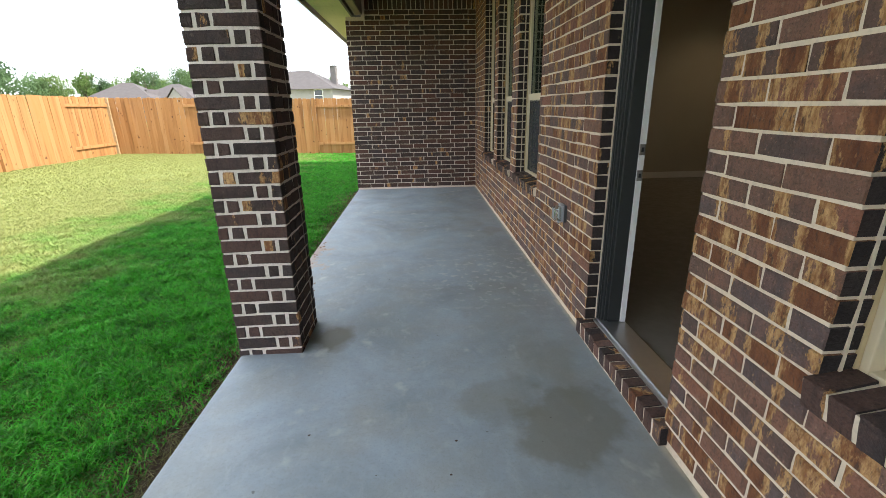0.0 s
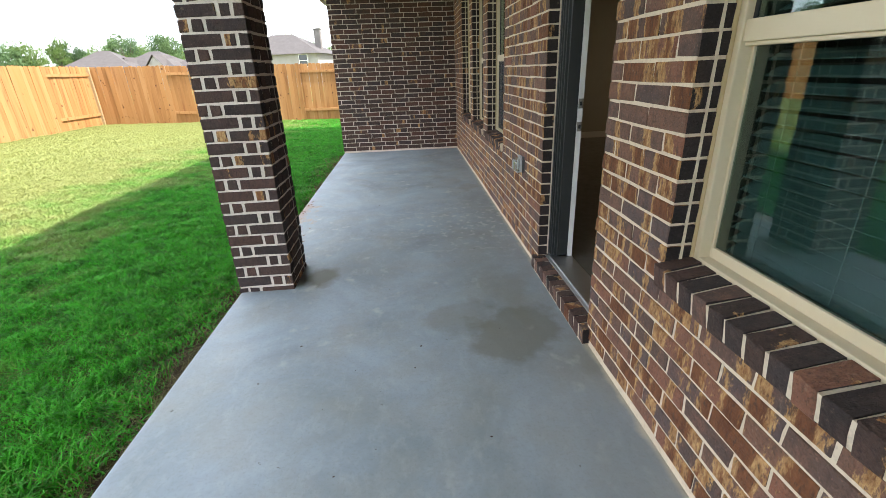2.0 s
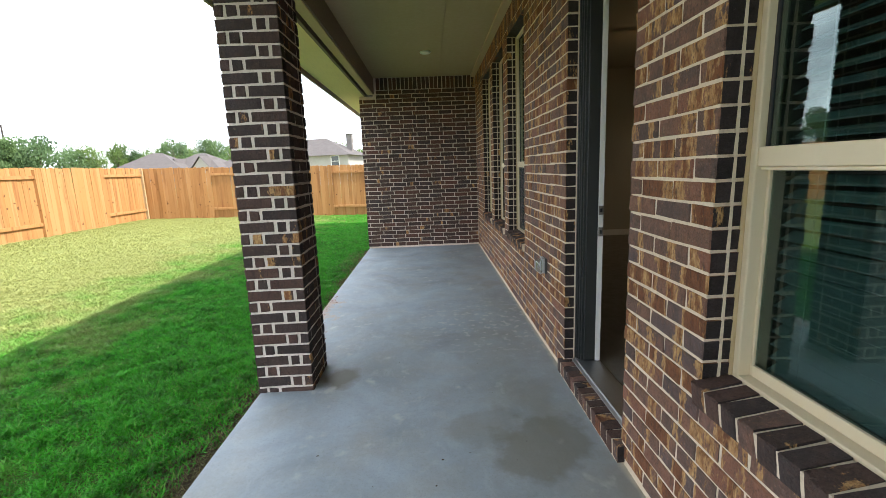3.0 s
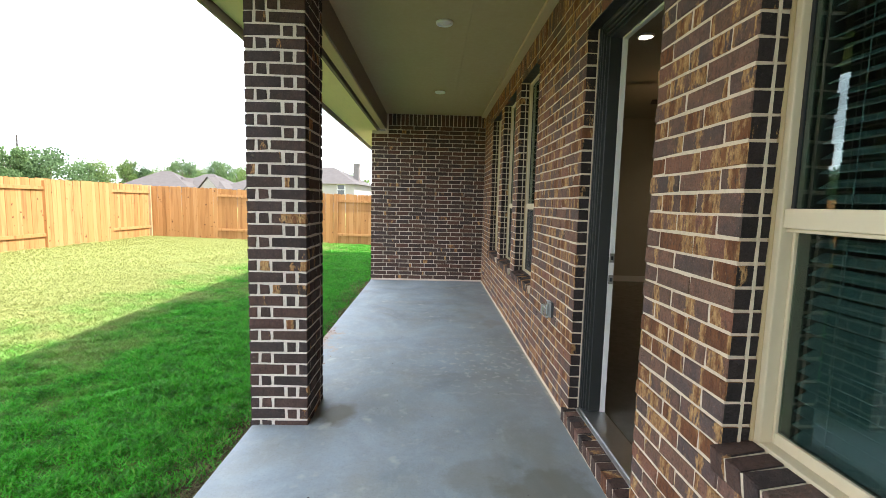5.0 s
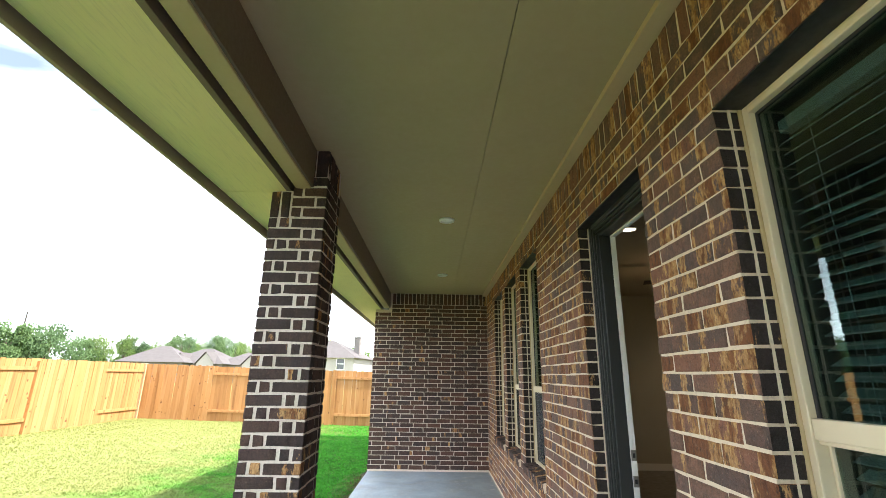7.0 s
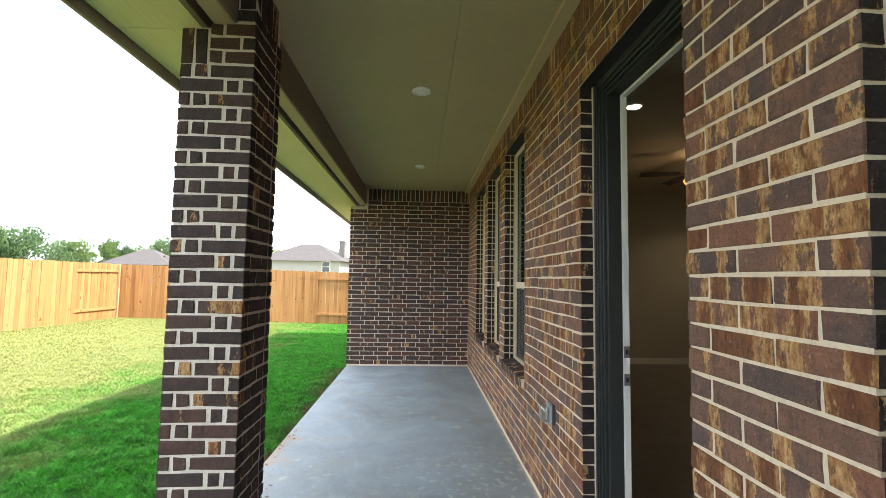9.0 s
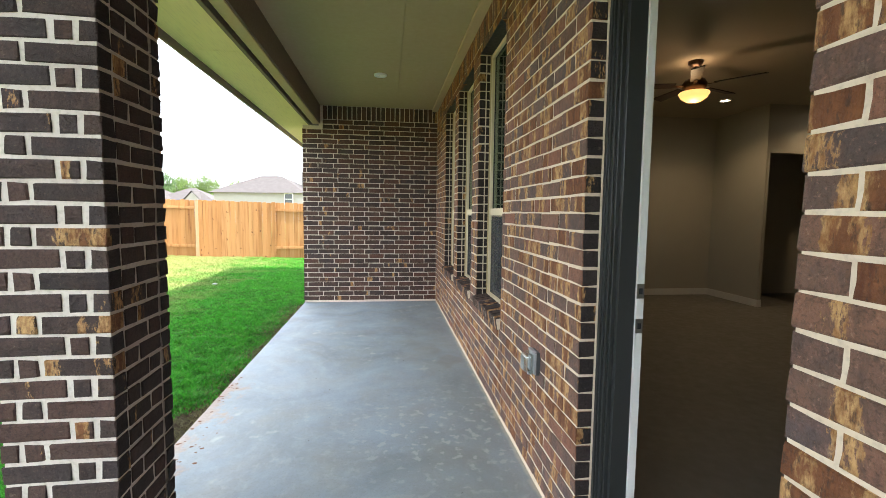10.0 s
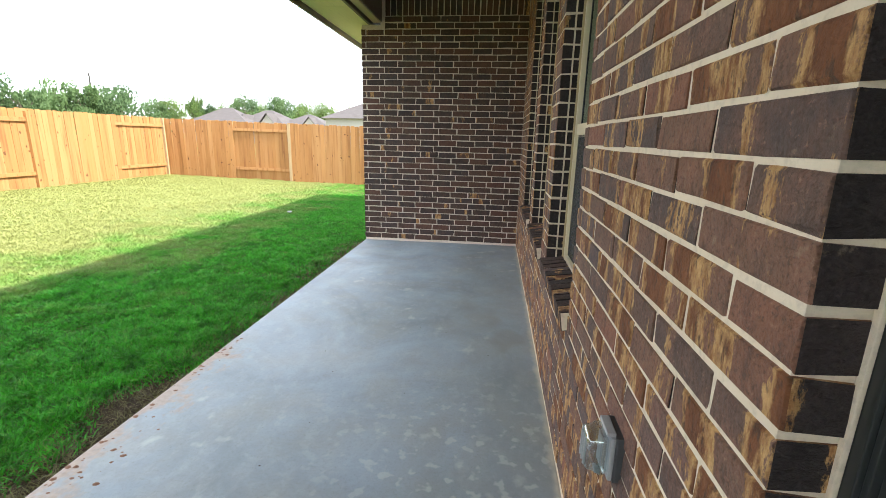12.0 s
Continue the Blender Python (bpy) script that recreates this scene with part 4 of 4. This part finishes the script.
def crumbs(name, count, spots, size, material, label, seed):
    """Small irregular clods lying on the slab, joined."""
    rnd = random.Random(seed)
    verts, faces = [], []
    for _ in range(count):
        cx, cy, sx, sy = rnd.choice(spots)
        x, y = rnd.gauss(cx, sx), rnd.gauss(cy, sy)
        if x < EDGE_X + 0.015:
            x = EDGE_X + 0.015 + rnd.random() * 0.04
        r = size * rnd.uniform(0.3, 1.3) ** 2
        a = rnd.uniform(0, 6.28)
        n = len(verts)
        for k in range(6):
            q = r * rnd.uniform(0.7, 1.25)
            verts.append((x + q * 1.3 * math.cos(a + k * 1.047), y + q * math.sin(a + k * 1.047), 0.0005))
        verts.append((x + r * 0.2, y, r * rnd.uniform(0.35, 0.7)))
        faces += [(n + k, n + (k + 1) % 6, n + 6) for k in range(6)]
    me = bpy.data.meshes.new(name)
    me.from_pydata(verts, [], faces)
    me.materials.append(material)
    return tagged(new(name, me), label, "soil", kind="stuff")


crumbs("soil_crumbs", 90, [(-2.11, 4.1, 0.03, 0.12), (-2.10, 4.45, 0.05, 0.25), (-2.11, 5.2, 0.03, 0.18), (-2.02, 4.3, 0.05, 0.15), (-2.1, 5.5, 0.02, 0.1)], 0.0075, MUD, "reddish soil crumbs on the slab edge", 5)
crumbs("dirt_specks", 40, [(-1.1, 2.6, 0.5, 0.9), (-1.3, 4.3, 0.3, 1.0), (-0.9, 6.0, 0.5, 1.2)], 0.0035, SOIL, "small dark dirt specks on the concrete", 9)

# ---- things far off ----
def lumpy(bm, center, radius, count, size, rnd):
    """Leaf sprays scattered through a clump, thinner outside."""
    for _ in range(count):
        d = Vector((rnd.gauss(0, 1), rnd.gauss(0, 1), rnd.gauss(0, 0.8)))
        d = d.normalized() * radius * rnd.uniform(0.35, 1.0) ** 0.6
        c = Vector(center) + d
        m = Matrix.Translation(c) @ Euler((rnd.uniform(0, 6), rnd.uniform(0, 6), rnd.uniform(0, 6))).to_matrix().to_4x4()
        s = size * rnd.uniform(0.6, 1.4)
        vs = [bm.verts.new(m @ Vector(p)) for p in ((-s, 0, 0), (-0.2 * s, -0.45 * s, 0.1 * s), (s, 0, 0), (0.1 * s, 0.5 * s, 0.12 * s))]
        bm.faces.new(vs)


def tree(x, y, height, spread, leaf, seed, label, base=0.25):
    rnd = random.Random(seed)
    t = thing("tree", label, "tree", (x, y, -0.2), group="tree line")
    bm = bmesh.new()
    th = height * 0.8
    segs = [Vector((rnd.uniform(-0.15, 0.15) * i, rnd.uniform(-0.15, 0.15) * i, th * i / 5)) for i in range(6)]

    def limb(points, r0, r1):
        rings = []
        for i, p in enumerate(points):
            r = r0 + (r1 - r0) * i / (len(points) - 1)
            rings.append([bm.verts.new(p + Vector((math.cos(a * 1.0472) * r, math.sin(a * 1.0472) * r, 0))) for a in range(6)])
        for a, b in zip(rings, rings[1:]):
            for i in range(6):
                bm.faces.new((a[i], a[(i + 1) % 6], b[(i + 1) % 6], b[i]))
        bm.faces.new(rings[-1])
    limb(segs, height * 0.022, 0.05)
    crown = bmesh.new()
    n = int(9 + spread * 2)
    for i in range(n):
        f = base + (1 - base) * (i + rnd.random()) / n
        wide = spread * (1 - abs(f - 0.6) * 1.1) * rnd.uniform(0.35, 1.0)
        a = rnd.uniform(0, 6.28)
        tip = Vector((math.cos(a) * wide, math.sin(a) * wide, height * f))
        root = segs[min(4, int(f * 4.2))] * 1.0
        limb([root, (root + tip) / 2 + Vector((0, 0, 0.2)), tip], height * 0.008, 0.02)
        lumpy(crown, tip, spread * rnd.uniform(0.25, 0.50), 170, 0.13 + height * 0.008, rnd)
        lumpy(crown, (root + tip) / 2, spread * 0.3, 40, 0.17, rnd)
    part("trunk", bm, BARK, t)
    part("crown", crown, leaf, t)
    return t


rnd = random.Random(11)
for i in range(46):
    f = i / 45
    slope = -1.75 + 1.30 * f + rnd.uniform(-0.02, 0.02)
    y = 40 + 30 * f + rnd.uniform(-5, 6)
    hgt = rnd.uniform(5.8, 8.8) * (1.18 if slope < -1.15 else 1.0)
    if slope > -0.80:
        y, hgt = 100 + rnd.uniform(-6, 8), rnd.uniform(7.2, 9.4)
    leaf = rnd.choice((LEAF_A, LEAF_A, LEAF_C, LEAF_B))
    tree(-0.9 + slope * y, y, hgt, rnd.uniform(2.4, 3.8), leaf, 100 + i, "leafy green tree in the tree line beyond the fence")
for i in range(16):
    slope = -0.62 + 0.46 * i / 15
    y = 140 + rnd.uniform(-8, 12)
    tree(-0.9 + slope * y, y, rnd.uniform(8, 11), rnd.uniform(4, 6), rnd.choice((LEAF_B, LEAF_B, LEAF_A)), 300 + i, "pale green distant tree behind roofs")


def house(x, y, w, d, wall_h, roof_h, label, wall_mat, turn=0.0, gables=(), windows=(), chimney=None):
    h = thing("neighbour_house", label, "house", (x, y, -0.2), group="houses beyond the fence")
    h.rotation_euler = (0, 0, radians(turn))
    part("wall", boxes((-w / 2, w / 2, -d / 2, d / 2, 0, wall_h), bevel=0.03), wall_mat, h)
    bm = bmesh.new()
    e, r = 0.5, max(0.2, (w - d) / 2)
    lo = [bm.verts.new(p) for p in ((-w / 2 - e, -d / 2 - e, wall_h - 0.1), (w / 2 + e, -d / 2 - e, wall_h - 0.1), (w / 2 + e, d / 2 + e, wall_h - 0.1), (-w / 2 - e, d / 2 + e, wall_h - 0.1))]
    a, b = bm.verts.new((-r, 0, wall_h + roof_h)), bm.verts.new((r, 0, wall_h + roof_h))
    for f in ((lo[0], lo[1], b, a), (lo[1], lo[2], b), (lo[2], lo[3], a, b), (lo[3], lo[0], a), lo[::-1]):
        bm.faces.new(f)
    rf = part("roof", bm, FAR_SHINGLE, h, "grey shingle roof")
    for gx_, gw, gh in gables:
        bm = bmesh.new()
        yf, yb = -d / 2 - 0.8, 0.0
        pts = [(gx_ - gw / 2, yf, wall_h - 0.1), (gx_ + gw / 2, yf, wall_h - 0.1), (gx_, yf, wall_h + gh), (gx_ - gw / 2, yb, wall_h - 0.1), (gx_ + gw / 2, yb, wall_h - 0.1), (gx_, yb, wall_h + gh)]
        v = [bm.verts.new(p) for p in pts]
        bm.faces.new((v[0], v[3], v[5], v[2])), bm.faces.new((v[1], v[2], v[5], v[4]))
        part("gable_roof", bm, FAR_SHINGLE, rf)
        bm = bmesh.new()
        v = [bm.verts.new(p) for p in ((gx_ - gw / 2 + 0.25, yf + 0.25, 0), (gx_ + gw / 2 - 0.25, yf + 0.25, 0), (gx_ + gw / 2 - 0.25, yf + 0.25, wall_h), (gx_, yf + 0.25, wall_h + gh - 0.2), (gx_ - gw / 2 + 0.25, yf + 0.25, wall_h))]
        bm.faces.new(v)
        part("gable_wall", bm, STUCCO, h, "pale gable wall")
    for wx, wz in windows:
        wd = part("window", boxes((wx - 0.45, wx + 0.45, -d / 2 - 0.05, -d / 2 + 0.02, wz, wz + 1.2)), DARK_GLASS, h)
        part("frame", boxes((wx - 0.52, wx - 0.45, -d / 2 - 0.07, -d / 2, wz - 0.07, wz + 1.27), (wx + 0.45, wx + 0.52, -d / 2 - 0.07, -d / 2, wz - 0.07, wz + 1.27), (wx - 0.45, wx + 0.45, -d / 2 - 0.07, -d / 2, wz + 1.2, wz + 1.27), (wx - 0.45, wx + 0.45, -d / 2 - 0.07, -d / 2, wz - 0.07, wz), (wx - 0.45, wx + 0.45, -d / 2 - 0.07, -d / 2, wz + 0.57, wz + 0.63)), WHITE_PAINT, wd)
    if chimney:
        part("chimney", boxes((chimney - 0.35, chimney + 0.35, -0.35, 0.35, wall_h, wall_h + roof_h + 0.4), (chimney - 0.42, chimney + 0.42, -0.42, 0.42, wall_h + roof_h + 0.4, wall_h + roof_h + 0.5)), STONE_HOUSE, rf, "masonry chimney")
    return h


house(-46.6, 78, 9.6, 8, 3.5, 2.6, "distant grey brick house with hip roof", STONE_HOUSE, 6, windows=((-4, 1.9), (-2.4, 1.9), (-0.8, 1.9)))
house(-41.2, 82, 10, 8.5, 3.4, 2.6, "distant house with pale front gables", STONE_HOUSE, -4, gables=((-2.0, 3.0, 1.7), (2.4, 3.4, 1.9)))
house(-34.5, 84, 9, 8, 3.3, 2.2, "distant low house with pale gable", STONE_HOUSE, 3, gables=((1.5, 3.0, 1.6),))
house(-27.5, 88, 9, 8, 3.0, 2.0, "distant low grey-roofed house", STONE_HOUSE, -6)
house(-15.3, 60, 10.5, 8, 3.9, 2.2, "pale two-storey house with grey hip roof", STUCCO, -8, windows=((3.6, 2.5),), chimney=4.3)
house(-6.5, 70, 9, 8, 3.6, 1.8, "pale house with low grey roof", STUCCO, 5, windows=((-2, 1.9), (1, 1.9)))

pole = thing("utility_pole", "tall dark wooden utility pole beyond the fence", "utility pole", (-56.0, 61.2, -0.2))
part("pole", tube(0.15, 9.36, 10, 0.10, (0, 0, 4.68)), POLE_WOOD, pole)
part("cap", tube(0.13, 0.05, 10, 0.06, (0, 0, 9.39)), POLE_WOOD, pole)

sprinkler = thing("sprinkler_cap", "small pale sprinkler cap set in the lawn", "sprinkler", (-4.35, 11.2, lawn_z(-4.35)))
part("cap", lathe([(0.045, 0.0), (0.046, 0.030), (0.040, 0.036), (0.015, 0.038)], 16), GREY_PLASTIC, sprinkler)

# ---- room behind the door ----
fl = part("floor_inside", boxes((0.10, 8.9, BACK_Y, 8.98, 0.0, 0.10)), FLOOR_IN)
tagged(fl, "brown wood-look tile floor of the empty room", "floor", kind="structure")
cl = part("ceiling_inside", boxes((0.10, 8.9, BACK_Y, 8.98, 3.17, 3.27)), CEIL_IN)
tagged(cl, "warm white ceiling of the empty room", "ceiling", kind="structure")
rw = part("wall_room", boxes((0.225, 4.95, 8.80, 8.88, 0.1, 3.17), (4.85, 4.95, 7.84, 8.80, 0.1, 3.17), (4.85, 4.91, 7.72, 7.84, 0.1, 3.17), (4.91, 5.70, 7.72, 7.84, 2.45, 3.17), (5.70, 5.91, 7.72, 7.84, 0.1, 3.17), (5.91, 7.6, 7.72, 7.84, 2.45, 3.17), (7.6, 8.9, 7.72, 7.84, 0.1, 3.17), (4.95, 8.9, 8.80, 8.88, 0.1, 3.17), (8.6, 8.7, 2.1, 7.72, 0.1, 3.17), (0.225, 8.9, 2.0, 2.10, 0.1, 3.17)), WALL_IN)
tagged(rw, "greige painted walls of the empty room", "wall", kind="structure")
bb = part("baseboard", boxes((0.225, 4.85, 8.785, 8.80, 0.1, 0.21), (4.835, 4.85, 7.72, 8.785, 0.1, 0.21), (4.835, 4.91, 7.705, 7.72, 0.1, 0.21), (5.70, 5.91, 7.705, 7.72, 0.1, 0.21)), BASE_IN)
tagged(bb, "white baseboard round the empty room", "baseboard", kind="structure")
for x, y in ((4.03, 7.62), (5.64, 7.14), (1.05, 4.85)):
    downlight("ceiling_spot", x, y, 3.17, LAMP_ON, "lit round recessed light in the room ceiling", "room downlights")

fan = thing("ceiling_fan", "bronze ceiling fan with dark blades and lit amber bowl", "ceiling fan", (2.53, 6.23, 3.17))
part("canopy", lathe([(0.075, 0.0), (0.072, -0.03), (0.03, -0.06)]), BRONZE, fan)
part("downrod", tube(0.013, 0.16, 12, at=(0, 0, -0.12)), BRONZE, fan)
part("motor", lathe([(0.03, -0.18), (0.10, -0.20), (0.125, -0.24), (0.12, -0.28), (0.07, -0.31), (0.05, -0.33)]), BRONZE, fan)
part("light_bowl", lathe([(0.145, -0.33), (0.155, -0.345), (0.13, -0.39), (0.07, -0.43), (0.015, -0.44)]), FAN_GLOW, fan, "lit amber glass bowl")
for i in range(5):
    a = 20 + 72 * i
    bm = boxes((0.20, 0.66, -0.065, 0.065, -0.005, 0.005), bevel=0.003)
    for v in bm.verts:
        v.co.y *= 0.75 + 0.45 * (v.co.x - 0.2)
    bl = part("blade", bm, BLADE_WOOD, fan)
    bl.matrix_basis = pose(0, 0, -0.255, 0, 0, a) @ pose(0, 0, 0, 12, 0, 0)
    part("blade_iron", boxes((0.11, 0.24, -0.018, 0.018, -0.012, -0.006), bevel=0.002), BRONZE, bl)

for bulb_name, power, bz in (("fan_bulb", 1.5, 2.66), ("fan_uplight", 0.8, 3.03)):
    bulb = new(bulb_name, bpy.data.lights.new(bulb_name, "POINT"))
    bulb.data.energy, bulb.data.color, bulb.data.shadow_soft_size = power, (1.0, 0.66, 0.36), 0.07
    bulb.location = (2.53, 6.23, bz)

for lx, ly in ((4.03, 7.62), (5.64, 7.14)):
    glow = new("spot_bulb", bpy.data.lights.new("spot_bulb", "SPOT"))
    glow.data.energy, glow.data.color, glow.data.shadow_soft_size = 10.0, (1.0, 0.72, 0.42), 0.05
    glow.data.spot_size, glow.data.spot_blend = radians(135), 0.7
    glow.location = (lx, ly, 3.14)

# ---- brickwork, laid last ----
E_ = lambda u, z: pose(0, u, z, 0, 0, -90)
N_ = lambda u, z: pose(u, FAR_Y, z)
items = course_items(BACK_Y, FAR_Y, FIRST, 38, E_, [(a, b, c - 0.09 if c > 0.3 else -1, d) for a, b, c, d in HOLES], phase=0.201)
items += soldier_items(BACK_Y, FAR_Y, SOLDIER, 3.17, E_)
lay_bricks(wall_east, items, lambda p: 1.55 < p.y < 4.75 and p.z < 2.0)

items = course_items(-2.156, -0.002, FIRST, 36, N_, phase=-1.921, stagger=0.069)
items += [it for it in course_items(-1.84, -0.002, FIRST, 38, N_, phase=-1.921, stagger=0.069) if it[3].translation.z > FIRST + 36 * COURSE]
items += soldier_items(-1.84, -0.002, SOLDIER, 3.17, N_)
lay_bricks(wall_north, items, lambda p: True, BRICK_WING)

# ---- pillar ----
pillar = thing("brick_pillar", "square dark brick porch pillar with wide pale joints", "pillar", ((PIL_X0 + PIL_X1) / 2, (PIL_Y0 + PIL_Y1) / 2, 0))
cx, cy = pillar.location.x, pillar.location.y
hw, hd = (PIL_X1 - PIL_X0) / 2, (PIL_Y1 - PIL_Y0) / 2
part("mortar_core", boxes((-hw + 0.006, hw - 0.006, -hd + 0.006, hd - 0.006, -0.02, 2.852), (hw - 0.182, hw - 0.006, -hd + 0.006, hd - 0.006, 2.852, 3.168)), MORTAR_GREY, pillar)
items, back = [], []
PJ, LIFT = 0.020, 0.009
BODY = 33
for c in range(-1, 38):
    z = FIRST + LIFT + (c + 0.5) * COURSE
    rows = (0.055, 0.060, 0.222) if c % 2 else (0.222, 0.060, 0.055)
    u = -hw
    if c > BODY:
        rows, u = ((0.150, 0.062) if c % 2 else (0.062, 0.150)) if c < 37 else (0.180,), hw - (0.232 if c < 37 else 0.180)
    for L in rows:
        items.append((L, COURSE - 0.015, 0.075, pose(u + L / 2, -hd, z)))
        back.append((L, COURSE - 0.015, 0.075, pose(-(u + L / 2) if c <= BODY else u + L / 2, hd, z, 0, 0, 180)))
        u += L + PJ
    lo, hi = -hd + 0.075 + PJ * 0.7, hd - 0.075 - PJ * 0.7
    cut = lo + (0.085 if c % 2 else hi - lo - 0.085)
    for a, b in ((lo, cut - PJ * 0.4), (cut + PJ * 0.4, hi)):
        items.append((b - a, COURSE - 0.015, 0.06, pose(hw, (a + b) / 2, z, 0, 0, 90)))
        if c <= BODY:
            back.append((b - a, COURSE - 0.015, 0.06, pose(-hw, (a + b) / 2, z, 0, 0, -90)))
# soldiers beside the beam seat, and two more up to the ceiling
z = FIRST + LIFT + (BODY + 1) * COURSE
for i in range(2):
    items.append((0.058, 2.845 - z, 0.075, pose(-hw + 0.029 + i * 0.072, -hd, (z + 2.845) / 2)))
    back.append((0.058, 2.845 - z, 0.075, pose(-hw + 0.029 + i * 0.072, hd, (z + 2.845) / 2, 0, 0, 180)))
z = FIRST + LIFT + 38 * COURSE
for i in range(2):
    items.append((0.080, 3.166 - z, 0.075, pose(hw - 0.045 - i * 0.092, -hd, (z + 3.166) / 2)))
for i in range(3):
    items.append((0.076, 3.166 - z, 0.06, pose(hw, -hd + 0.125 + i * 0.094, (z + 3.166) / 2, 0, 0, 90)))
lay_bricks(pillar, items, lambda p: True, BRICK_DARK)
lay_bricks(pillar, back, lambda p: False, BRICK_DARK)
